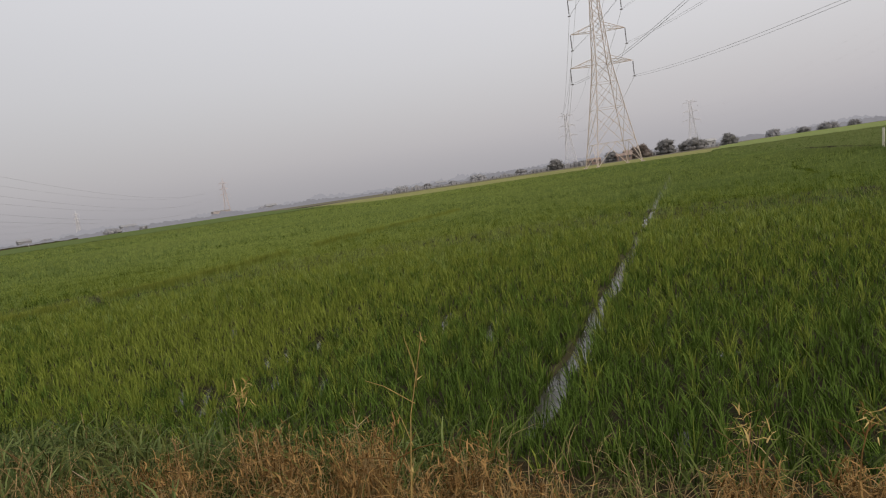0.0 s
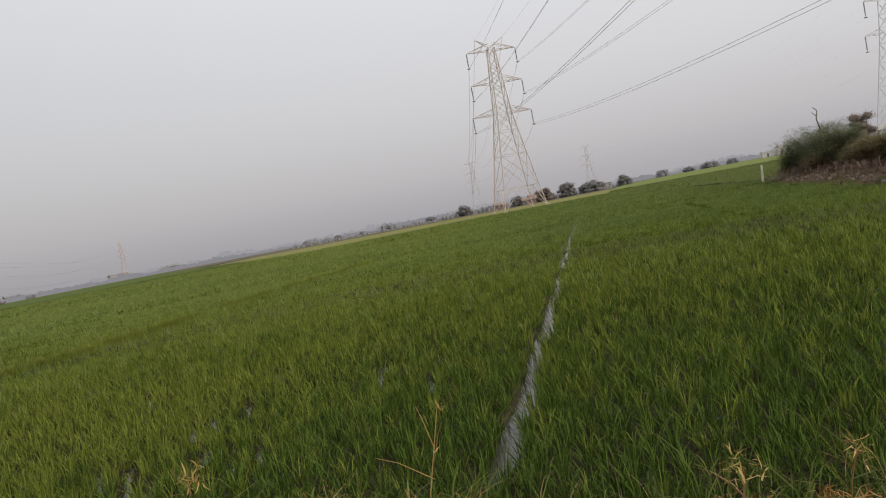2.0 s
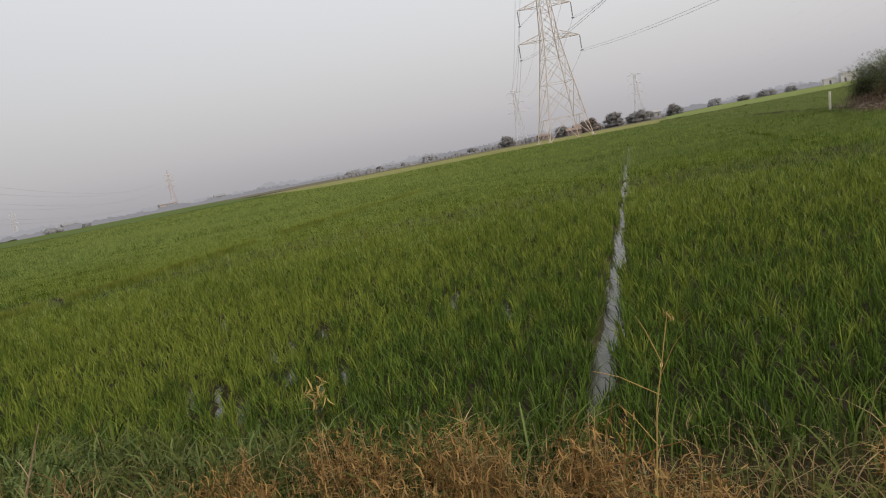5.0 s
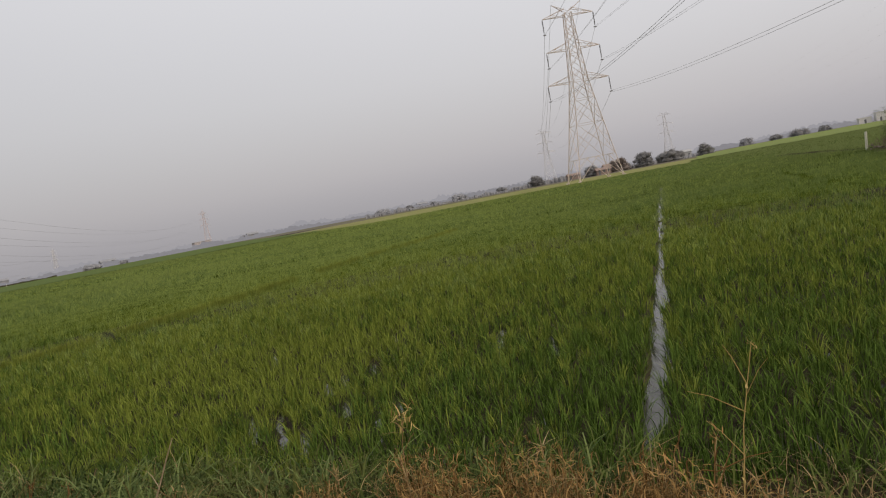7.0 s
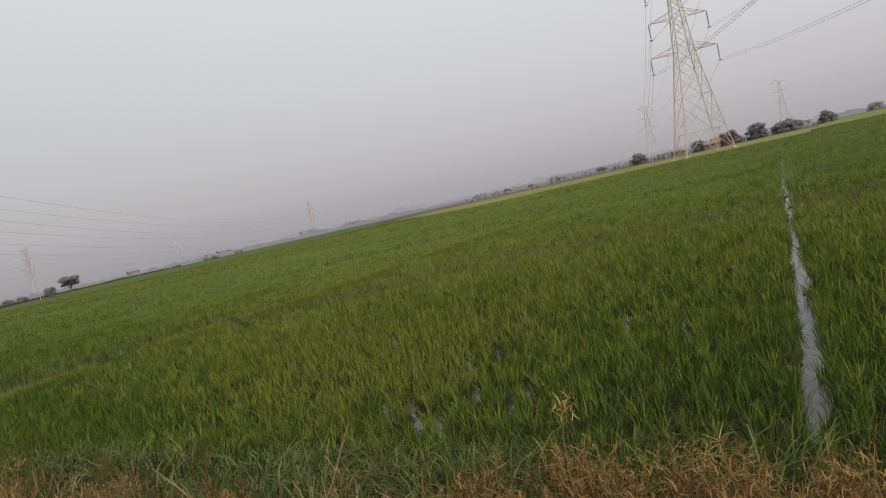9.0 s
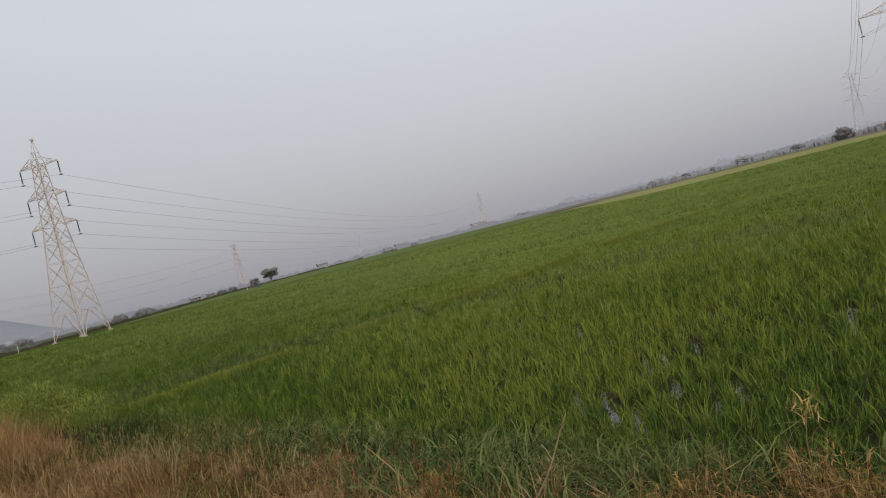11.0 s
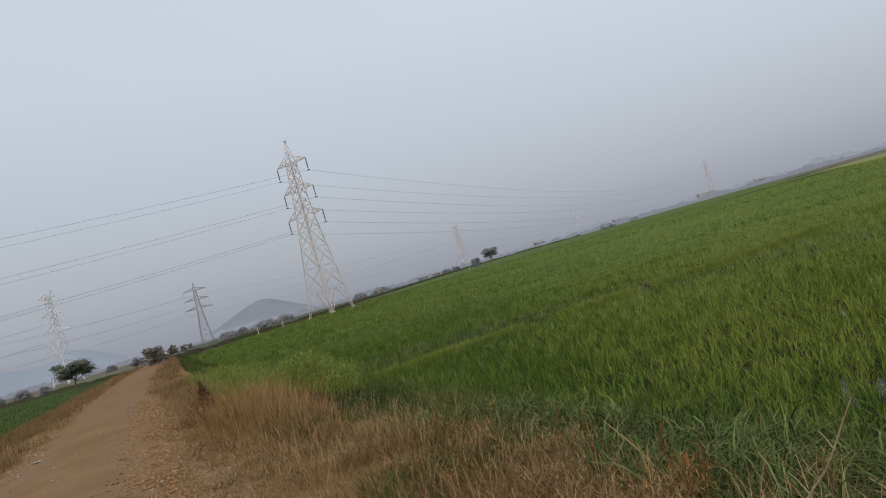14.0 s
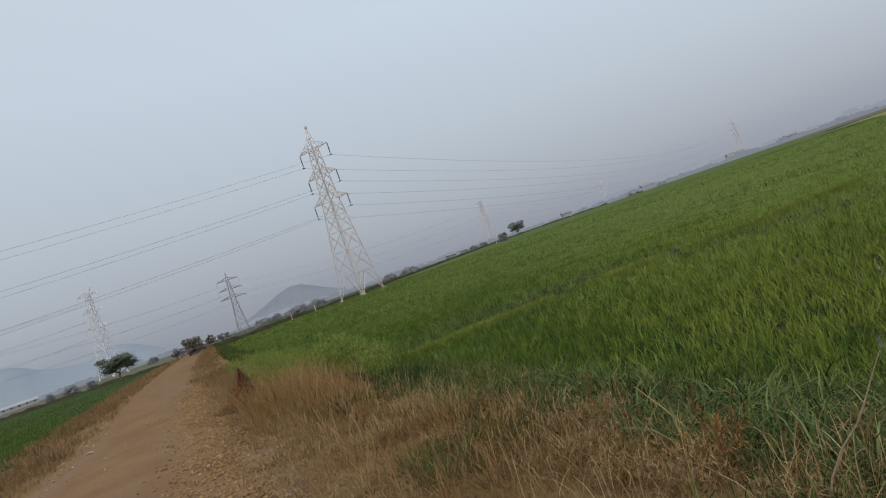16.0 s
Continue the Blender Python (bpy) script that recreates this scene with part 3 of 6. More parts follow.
# dark sheet under the blades: its colour stands for shade in the gaps
polar_sheet("rice_sheet", 24, np.arange(-60, 90.1, 0.5), np.concatenate((np.arange(24, 60, 0.45), np.geomspace(60, 184, 70))), 0.075, RICE_UNDER,
            lambda x, y: in_field(x, y) & ((np.abs(line_gap(x, y, *FURROW)[0]) > 0.28) | (line_gap(x, y, *FURROW)[1] > 48)), "dark sheet below the rice blades, coloured as shaded gaps", "rice crop", "stuff", 0.08)
# crop so far off that its plants close into one surface
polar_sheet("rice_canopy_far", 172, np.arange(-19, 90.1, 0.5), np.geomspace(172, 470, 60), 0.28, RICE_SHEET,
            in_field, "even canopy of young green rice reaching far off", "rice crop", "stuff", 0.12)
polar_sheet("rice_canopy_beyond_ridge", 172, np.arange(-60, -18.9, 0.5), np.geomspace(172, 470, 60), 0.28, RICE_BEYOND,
            in_field, "pale rice canopy far beyond the ridge, haze mixed into its colour", "rice crop", "stuff", 0.12)
polar_sheet("stubble_field", 100, np.arange(-23, 19.1, 0.5), np.geomspace(100, 330, 40), 0.12, STUBBLE,
            lambda x, y: (polar(x, y)[0] > reach(polar(x, y)[1]) - 3) & (polar(x, y)[0] < 245), "pale yellow-green stubble strip beyond the rice", "stubble", "stuff", 0.1)

# the field across the track, and its earthen far bund
LEFT_FAR = [(-124.0, 38.5), (-146.0, 25.5), (-168.0, 12.5), (-205.0, -9.0)]


def build_left_field():
    m = 90000
    s = rng.uniform(14, 200, m)
    n = -8.3 - rng.uniform(0, 1, m) ** 1.5 * 60
    x, y = xy(s, n)
    lim = np.interp(x, [-205, -168, -146, -124, 0], [-9, 12.5, 25.5, 38.5, 100])
    ok = (y < lim)
    x, y = x[ok], y[ok]
    r = polar(x, y)[0]
    co, tr = blades(np.stack((x, y, np.zeros(len(x))), 1), rng.uniform(0, 6.28, len(x)), rng.uniform(0.03, 0.16, len(x)), rng.normal(0.4, 0.06, len(x)), 0.03 + r * 0.0016, 1)
    return tagged(tri_mesh("rice_crop_across", co, tr, RICE_ACROSS), "young green rice in the field across the track", "rice crop", kind="stuff")


build_left_field()
S_, N_ = np.meshgrid(np.linspace(10, 200, 60), np.linspace(-75, -8.25, 40), indexing="ij")
X_, Y_ = xy(S_, N_)
idx_ = np.arange(X_.size).reshape(X_.shape)
q_ = np.stack((idx_[:-1, :-1], idx_[:-1, 1:], idx_[1:, 1:], idx_[1:, :-1]), 2).reshape(-1, 4)
co_ = np.stack((X_, Y_, 0.18 + 0.1 * (value_noise(X_ * 0.6, Y_ * 0.6, 13) - 0.5)), 2).reshape(-1, 3)
c_ = co_[q_].mean(1)
q_ = q_[c_[:, 1] < np.interp(c_[:, 0], [-205, -168, -146, -124, 0], [-9, 12.5, 25.5, 38.5, 100])]
# same dark gap-shade colour, below the blades of the field across
tagged(mesh_object("rice_shade_sheet_across", co_, q_, RICE_UNDER, smooth=True), "dark sheet below the rice across the track, coloured as shaded gaps", "rice crop", kind="stuff")


def bund(name, pts, h, w, label):
    """A low earthen ridge along pts, uneven along its top."""
    vs, fs = [], []
    fine = []
    for (x0, y0), (x1, y1) in zip(pts, pts[1:]):
        steps = max(2, int(math.hypot(x1 - x0, y1 - y0) / 1.5))
        fine += [(x0 + (x1 - x0) * i / steps, y0 + (y1 - y0) * i / steps) for i in range(steps)]
    fine.append(pts[-1])
    for i, (x, y) in enumerate(fine):
        a, b = fine[max(i - 1, 0)], fine[min(i + 1, len(fine) - 1)]
        d = Vector((b[0] - a[0], b[1] - a[1])).normalized()
        hh = h * (0.8 + 0.4 * noise.noise((x * 0.13, y * 0.13, 0)) + 0.25 * noise.noise((x * 0.7, y * 0.7, 3)))
        for o, z in ((-w, -0.05), (-w * 0.45, hh * 0.8), (0, hh), (w * 0.45, hh * 0.8), (w, -0.05)):
            vs.append((x - d.y * o, y + d.x * o, z))
    for i in range(len(fine) - 1):
        for j in range(4):
            a = i * 5 + j
            fs.append((a, a + 1, a + 6, a + 5))
    return tagged(mesh_object(name, vs, fs, BUND, smooth=True), label, "bund", kind="structure")


bund("field_bund", [(-118, 44), (-137, 72), (-147, 96), (-168, 132), (-205, 185), (-214.3, 199.0), (-234.0, 233.0), (-269.7, 298.5), (-271.6, 346.5), (-247.0, 379.0)], 1.25, 1.6, "dark weedy earthen bund at the far edge of the rice")
bund("plot_ridge", list(zip(PLOT_EDGE_X[1:4], PLOT_EDGE_Y[1:4])), 0.24, 0.40, "low dark ridge between two rice plots")
bund("field_bund_across", LEFT_FAR, 1.0, 1.6, "dark earthen bund behind the field across the track")

def furrow_lip():
    """A low broken lip of mud along one side of the furrow."""
    d = Vector((FURROW[2] - FURROW[0], FURROW[3] - FURROW[1])).normalized()
    pts = []
    for i in range(30):
        u = 1.0 + i * 0.4
        o = 0.17 + 0.02 * math.sin(u * 1.9) + 0.015 * math.sin(u * 5.1)
        pts.append((FURROW[0] + d.x * u - d.y * o, FURROW[1] + d.y * u + d.x * o))
    vs, fs = [], []
    g = random.Random(5)
    for i, (x, y) in enumerate(pts):
        end = min(1, i / 3, (len(pts) - 1 - i) / 6)
        hh = (0.045 + 0.035 * g.random()) * end
        w = (0.075 + 0.03 * g.random()) * (0.4 + 0.6 * end)
        for o, z in ((-w, 0.0), (-w * 0.5, hh * 0.8), (0, hh), (w * 0.5, hh * 0.7), (w, 0.0)):
            vs.append((x - d.y * o, y + d.x * o, z + 0.012))
    for i in range(len(pts) - 1):
        for j in range(4):
            a = i * 5 + j
            fs.append((a, a + 1, a + 6, a + 5))
    return tagged(mesh_object("mud_lip", vs, fs, BUND, smooth=True), "low dark mud lip beside the water furrow", "mud bank", kind="structure")


furrow_lip()

# ---- rice ----
def row_grid(along, across, r0, r1, jit, yaw0=-52.0, yaw1=90.0):
    """Plants set out in rows between two distances."""
    A, B = np.meshgrid(np.arange(-r1 - 2, r1 + 2, along), np.arange(-r1 - 2, r1 + 2, across), indexing="ij")
    A, B = A.ravel() + rng.normal(0, jit, A.size), B.ravel() + rng.normal(0, jit, B.size)
    x, y = A * ROW_DIR[0] + B * ROW_NOR[0] + MID[0], A * ROW_DIR[1] + B * ROW_NOR[1] + MID[1]
    r, a = polar(x, y)
    ok = (r >= r0) & (r < r1) & (a > yaw0) & (a < yaw1)
    x, y = x[ok], y[ok]
    ok = in_field(x, y) & free_of_gaps(x, y)
    return x[ok], y[ok]


def crop_height(x, y):
    v, u, ln = line_gap(x, y, *BUND_GAP)
    v = v + 0.25 * np.sin(u * 0.35)
    low = np.where((u > -2) & (v < 0), 1 - np.interp(v, [-2.4, -1.6, -0.9, 0.0], [0.0, 0.18, 0.24, 0.15]) * np.clip((22 - u) / 12, 0, 1), np.where((v >= 0) & (v < 0.8) & (u > -2), 1.1, 1.0))
    v, u, ln = line_gap(x, y, *FURROW)
    low = low + 0.58 * np.exp(-((v - 0.26) / 0.14) ** 2) * (u > 1.4) + 0.12 * np.exp(-((v + 0.26) / 0.14) ** 2)
    return low * 0.90 + 0.28 * value_noise(x * 0.35, y * 0.35, 21) + 0.12 * value_noise(x * 1.2, y * 1.2, 22)


def build_rice():
    green, pale, far, far_pale, hazy = [], [], [], [], []
    for along, across, r0, r1, per, h, wd, k, jit, spread, lean in (
            (0.125, 0.165, 2.0, 9.0, 17, 0.25, 0.0088, 3, 0.030, 0.052, 0.10), (0.145, 0.165, 9.0, 19.0, 11, 0.26, 0.0128, 2, 0.040, 0.058, 0.10),
            (0.20, 0.22, 19.0, 40.0, 9, 0.28, 0.020, 1, 0.07, 0.08, 0.11), (0.40, 0.40, 40.0, 85.0, 8, 0.33, 0.043, 1, 0.12, 0.18, 0.13), (0.90, 0.90, 85.0, 180.0, 7, 0.36, 0.11, 1, 0.3, 0.40, 0.14)):
        x, y = row_grid(along, across, r0, r1, jit)
        hs = crop_height(x, y)
        r, a = polar(x, y)
        # share of paler plants: yellower patches, plus near shade and distance haze as leaf colour
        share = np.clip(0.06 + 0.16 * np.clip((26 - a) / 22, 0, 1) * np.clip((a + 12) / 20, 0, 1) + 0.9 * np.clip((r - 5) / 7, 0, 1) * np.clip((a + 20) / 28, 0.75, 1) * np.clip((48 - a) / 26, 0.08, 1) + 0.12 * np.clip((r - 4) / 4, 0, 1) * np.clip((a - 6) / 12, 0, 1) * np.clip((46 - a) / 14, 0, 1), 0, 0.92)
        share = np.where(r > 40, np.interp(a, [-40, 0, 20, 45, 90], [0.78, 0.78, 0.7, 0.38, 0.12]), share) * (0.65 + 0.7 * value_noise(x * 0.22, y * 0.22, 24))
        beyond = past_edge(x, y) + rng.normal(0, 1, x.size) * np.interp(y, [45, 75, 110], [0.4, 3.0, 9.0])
        # fewer pale plants towards the plot ridge, so the crop is darker there
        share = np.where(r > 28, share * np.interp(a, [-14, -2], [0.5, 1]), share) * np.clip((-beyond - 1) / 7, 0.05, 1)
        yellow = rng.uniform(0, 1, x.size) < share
        # the far-off plants with haze in their colour set in little by little
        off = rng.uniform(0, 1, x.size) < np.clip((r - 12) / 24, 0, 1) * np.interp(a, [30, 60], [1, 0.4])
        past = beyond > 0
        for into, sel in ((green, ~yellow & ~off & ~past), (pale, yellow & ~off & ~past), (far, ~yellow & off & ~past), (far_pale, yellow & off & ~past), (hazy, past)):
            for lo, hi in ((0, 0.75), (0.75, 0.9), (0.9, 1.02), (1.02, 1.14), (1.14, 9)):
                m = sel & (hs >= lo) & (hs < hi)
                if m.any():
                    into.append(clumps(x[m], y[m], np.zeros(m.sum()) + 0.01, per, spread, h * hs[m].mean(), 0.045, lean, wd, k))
    # short lower leaves that close the gaps between the nearer plants, darkened as shade
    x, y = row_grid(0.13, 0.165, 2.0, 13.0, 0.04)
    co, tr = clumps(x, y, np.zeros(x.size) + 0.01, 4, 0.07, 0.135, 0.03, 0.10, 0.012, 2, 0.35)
    tagged(tri_mesh("rice_lower_shaded", co, tr, RICE_LOW), "short lower rice leaves, coloured darker for the shade between plants", "rice crop", kind="stuff")
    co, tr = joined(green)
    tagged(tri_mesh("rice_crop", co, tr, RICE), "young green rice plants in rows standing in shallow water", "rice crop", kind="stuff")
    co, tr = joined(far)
    tagged(tri_mesh("rice_crop_far", co, tr, RICE_FAR), "far rice plants with haze mixed into their colour", "rice crop", kind="stuff")
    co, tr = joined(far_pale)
    tagged(tri_mesh("rice_crop_far_pale", co, tr, RICE_FAR_PALE), "far yellow-green rice plants with haze mixed into their colour", "rice crop", kind="stuff")
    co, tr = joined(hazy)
    tagged(tri_mesh("rice_crop_beyond_ridge", co, tr, RICE_BEYOND), "pale rice in the plot beyond the ridge, haze mixed into its colour", "rice crop", kind="stuff")
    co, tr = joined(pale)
    tagged(tri_mesh("rice_crop_pale", co, tr, RICE_YELLOW), "paler yellow-green rice plants, more of them farther into the crop", "rice crop", kind="stuff")


build_rice()


def build_yellow_rice():
    """A yellowing line of taller rice beside the trodden gap."""
    u = 34 * rng.uniform(0, 1, 2600) ** 1.3
    v = 0.12 + np.abs(rng.normal(0, 0.12, u.size)) + 0.25 * np.sin(u * 0.35) * -1
    d = np.array((BUND_GAP[2] - BUND_GAP[0], BUND_GAP[3] - BUND_GAP[1]))
    d = d / np.hypot(*d)
    x, y = BUND_GAP[0] + d[0] * u + d[1] * v, BUND_GAP[1] + d[1] * u - d[0] * v
    ok = (value_noise(u * 0.9, u * 0, 31) > 0.28) & in_field(x, y)
    co, tr = clumps(x[ok], y[ok], np.zeros(ok.sum()), 6, 0.07, 0.42, 0.05, 0.12, 0.014, 2)
    return tagged(tri_mesh("yellowing_rice", co, tr, RICE_RIDGE), "line of yellowing rice beside a trodden gap", "rice crop", kind="stuff")


build_yellow_rice()


# ---- verge of the track ----
def scatter(m, s0, s1, n0, n1):
    s, n = rng.uniform(s0, s1, m), rng.uniform(n0, n1, m)
    return s, n


def build_dry_grass():
    pieces = []
    # near verge
    s, n = scatter(9000, -5, 17, -0.1, 3.1)
    mid = np.interp(s, [-5, 3, 5, 8, 12, 17], [2.2, 2.2, 1.8, 1.3, 0.9, 0.6])
    core = np.exp(-((n - mid) / np.interp(s, [-5, 4, 6, 17], [0.35, 0.4, 0.75, 0.75])) ** 2)
    ok = rng.uniform(0, 1, s.size) < core * np.clip((value_noise(s * 1.1, n * 1.1, 41) - 0.2) * 2.2, 0.05, 1) * np.interp(s, [-5, 0, 1, 4, 6, 17], [0.08, 0.08, 0.4, 0.5, 0.9, 0.9])
    s, n = s[ok], n[ok]
    tall = 0.65 + 0.7 * value_noise(s * 0.8, n * 0.8, 42)
    x, y = xy(s, n)
    z = bank_z(n)
    for lo, hi in ((0, 0.9), (0.9, 1.1), (1.1, 3)):
        m = (tall >= lo) & (tall < hi)
        pieces.append(clumps(x[m], y[m], z[m] - 0.01, 8, 0.09, 0.36 * tall[m].mean(), 0.13, 0.24, 0.0058, 3, 0.35))
    # tall stand of dead grass farther on
    s, n = rng.normal(13.8, 1.9, 330), rng.normal(0.8, 0.42, 330)
    ok = (n > -0.15) & (n < 1.6) & (s > 9) & (s < 18)
    s, n = s[ok], n[ok]
    x, y = xy(s, n)
    hh = 0.3 + 0.75 * rng.uniform(0, 1, s.size) ** 1.8
    wisps = []
    for lo, hi in ((0, 0.42), (0.42, 0.65), (0.65, 2)):
        m = (hh >= lo) & (hh < hi)
        wisps.append(clumps(x[m], y[m], bank_z(n[m]), 7, 0.12, hh[m].mean(), 0.2, 0.46, 0.0046, 4, 0.3))
    tall = joined(wisps[1:])
    tagged(tri_mesh("tall_dry_grass", tall[0], tall[1], DRY_ORANGE), "tall wispy orange dead grass beside the track", "grass", kind="stuff")
    pieces.append(wisps[0])
    # slender upright stems packed behind it
    s, n = rng.normal(13.9, 1.15, 270), rng.normal(1.15, 0.36, 270)
    ok = (n > 0.2) & (n < 2.2) & (s > 9) & (s < 17)
    s, n = s[ok], n[ok]
    x, y = xy(s, n)
    hh = 0.42 + 0.5 * value_noise(s * 1.1, n * 1.6, 47)
    stems = []
    for lo, hi in ((0, 0.6), (0.6, 0.72), (0.72, 2)):
        m = (hh >= lo) & (hh < hi)
        stems.append(clumps(x[m], y[m], bank_z(n[m]), 9, 0.15, hh[m].mean(), 0.17, 0.28, 0.0040, 3, 0.15))
    tall = joined(stems)
    tagged(tri_mesh("dry_stems", tall[0], tall[1], DRY_STEMS), "slender upright brown dead stems beside the track", "grass", kind="stuff")
    # low litter of dead grass
    s, n = scatter(3400, -4, 17, -0.6, 2.4)
    ok = (s > 1.2) | (n < 1.5)
    s, n = s[ok], n[ok]
    x, y = xy(s, n)
    pieces.append(clumps(x, y, bank_z(n), 6, 0.09, 0.07, 0.05, 0.13, 0.006, 2, 0.5))
    s = 2 + 16 * rng.uniform(0, 1, 4200) ** 1.2
    n = rng.uniform(-0.75, 2.2, s.size)
    ok = rng.uniform(0, 1, s.size) < np.clip((n + 0.85) / 0.7, 0, 1) * np.clip((value_noise(s * 1.4, n * 1.4, 45) - 0.12) * 2.5, 0.1, 1)
    s, n = s[ok], n[ok]
    x, y = xy(s, n)
    pieces.append(clumps(x, y, np.where(n < -0.15, road_z(n), bank_z(n)), 8, 0.10, 0.10, 0.05, 0.14, 0.006, 2, 0.5))
    # thin cover on the shoulder beside and behind the start
    s, n = scatter(1500, -14, 8, 0.2, 2.4)
    x, y = xy(s, n)
    pieces.append(clumps(x, y, bank_z(n), 8, 0.10, 0.13, 0.06, 0.13, 0.005, 2, 0.4))
    s, n = scatter(900, -14, 6, -8.0, -3.9)
    x, y = xy(s, n)
    pieces.append(clumps(x, y, bank_z(n), 8, 0.10, 0.2, 0.08, 0.14, 0.007, 2, 0.4))
    s, n = scatter(1500, -9, 4, 0.3, 2.3)
    ok = rng.uniform(0, 1, s.size) < np.clip((n - 0.1) / 1.6, 0.1, 1) * np.clip((value_noise(s * 1.3, n * 1.3, 46) - 0.15) * 2.2, 0.1, 1)
    s, n = s[ok], n[ok]
    x, y = xy(s, n)
    pieces.append(clumps(x, y, bank_z(n), 8, 0.12, 0.10, 0.05, 0.13, 0.006, 2, 0.5))
    # farther along, both sides of the track
    far = []
    for m, s0, s1, n0, n1, hh, wd in ((2600, 16, 34, -0.9, 1.3, 0.24, 0.008), (2200, 30, 60, -0.9, 1.3, 0.28, 0.014), (2200, 60, 135, -0.6, 1.7, 0.4, 0.035), (4200, 5, 22, -8.3, -3.7, 0.30, 0.007), (4600, 20, 60, -8.3, -3.7, 0.36, 0.014), (2600, 60, 130, -8.4, -3.8, 0.42, 0.035)):
        s, n = scatter(m, s0, s1, n0, n1)
        near = np.clip(np.minimum(np.abs(n - n0), np.abs(n - n1)) / 0.9, 0.06, 1)
        ok = rng.uniform(0, 1, m) < near * np.clip((value_noise(s * 0.5, n * 1.1, 43) - 0.15) * 2.2, 0.1, 1)
        s, n = s[ok], n[ok]
        x, y = xy(s, n)
        tall = value_noise(s * 0.7, n * 1.1, 48)
        for lo, hi, k in ((0, 0.4, 0.6), (0.4, 0.62, 0.95), (0.62, 1.01, 1.35)):
            m = (tall >= lo) & (tall < hi)
            far.append(clumps(x[m], y[m], bank_z(n[m]) - 0.02, 7, 0.16, hh * k, 0.12, 0.22, wd, 2, 0.35))
    co, tr = joined(far)
    tagged(tri_mesh("dry_grass_farther", co, tr, DRY_BROWN), "brown dry grass farther along both sides of the track", "grass", kind="stuff")
    co, tr = joined(pieces)
    return tagged(tri_mesh("dry_grass", co, tr, DRY), "sun-dried orange and straw-coloured grass on the track verge", "grass", kind="stuff")


build_dry_grass()


def build_verge_grass():
    pieces = []
    s, n = scatter(4600, -6, 15, 1.7, 4.1)
    core = np.exp(-((n - 3.0) / 0.68) ** 2) * np.clip((value_noise(s * 1.3, n * 1.3, 52) - 0.1) * 2.2, 0.45, 1) * np.interp(s, [-1.3, -0.8, 0.9, 1.5], [0.8, 0.3, 0.3, 1])
    ok = rng.uniform(0, 1, s.size) < core
    ok &= np.hypot((s - 15.4) / 1.5, (n - 2.3) / 0.6) > 1
    s, n = s[ok], n[ok]
    x, y = xy(s, n)
    pieces.append(clumps(x, y, np.maximum(bank_z(n), 0) - 0.01, 5, 0.12, 0.36, 0.14, 0.30, 0.0135, 4, 0.55))
    s, n = scatter(800, -5, 13, 1.7, 3.8)
    x, y = xy(s, n)
    dead = clumps(x, y, np.maximum(bank_z(n), 0), 3, 0.10, 0.27, 0.14, 0.24, 0.005, 4, 0.5)
    s, n = rng.uniform(3, 10.5, 420), rng.uniform(0.9, 2.6, 420)
    ok = value_noise(s * 0.9, n * 1.2, 56) > 0.35
    s, n = s[ok], n[ok]
    x, y = xy(s, n)
    dead = joined((dead, clumps(x, y, bank_z(n), 4, 0.08, 0.36, 0.13, 0.22, 0.0046, 4, 0.35)))
    s, n = rng.uniform(-2.2, 1.8, 260), rng.uniform(1.8, 3.2, 260)
    x, y = xy(s, n)
    dead = joined((dead, clumps(x, y, bank_z(n), 3, 0.10, 0.30, 0.10, 0.22, 0.0062, 4, 0.5)))
    tagged(tri_mesh("dead_blades", dead[0], dead[1], STRAW), "pale dead blades standing among the verge grass", "grass", kind="stuff")
    s, n = rng.uniform(-5.0, 9.0, 2000), rng.normal(2.85, 0.42, 2000)
    ok = (n > 2.0) & (n < 3.7) & (value_noise(s * 1.1, n * 1.1, 53) > np.interp(s, [-1.6, -0.9, 1.0, 1.8, 3.0, 3.6], [0.52, 0.85, 0.85, 0.36, 0.36, 0.44]))
    s, n = s[ok], n[ok]
    x, y = xy(s, n)
    pale = clumps(x, y, np.maximum(bank_z(n), 0) - 0.01, 5, 0.12, 0.40, 0.13, 0.32, 0.0150, 4, 0.6)
    tagged(tri_mesh("pale_verge_grass", pale[0], pale[1], VERGE_PALE), "pale grey-green broad grass blades on the field edge", "grass", kind="stuff")
    # green shoots between the dead grass
    s, n = scatter(3800, -5, 14, 0.7, 2.6)
    ok = value_noise(s * 0.9, n * 0.9, 51) > np.where(s > 4, 0.66, np.where(s < 1.2, 0.74, 0.46))
    s, n = s[ok], n[ok]
    x, y = xy(s, n)
    pieces.append(clumps(x, y, bank_z(n), 7, 0.09, 0.27, 0.10, 0.17, 0.0075, 4, 0.45))
    # green tufts among the dead grass across the track
    s = 3 + 60 * rng.uniform(0, 1, 2000) ** 1.4
    n = rng.uniform(-8.8, -5.4, s.size)
    ok = value_noise(s * 0.4, n * 0.8, 54) > 0.4
    s, n = s[ok], n[ok]
    x, y = xy(s, n)
    pieces.append(clumps(x, y, np.maximum(bank_z(n), 0), 7, 0.14, 0.36, 0.10, 0.2, 0.011, 3, 0.4))
    # the far verge, both sides
    s, n = scatter(2200, 40, 120, 1.6, 3.2)
    x, y = xy(s, n)
    pieces.append(clumps(x, y, np.maximum(bank_z(n), 0), 7, 0.2, 0.35, 0.1, 0.2, 0.04, 2, 0.4))
    s, n = scatter(1500, 8, 120, -9.2, -7.6)
    x, y = xy(s, n)
    pieces.append(clumps(x, y, np.maximum(bank_z(n), 0), 7, 0.2, 0.30, 0.1, 0.2, 0.03, 2, 0.4))
    co, tr = joined(pieces)
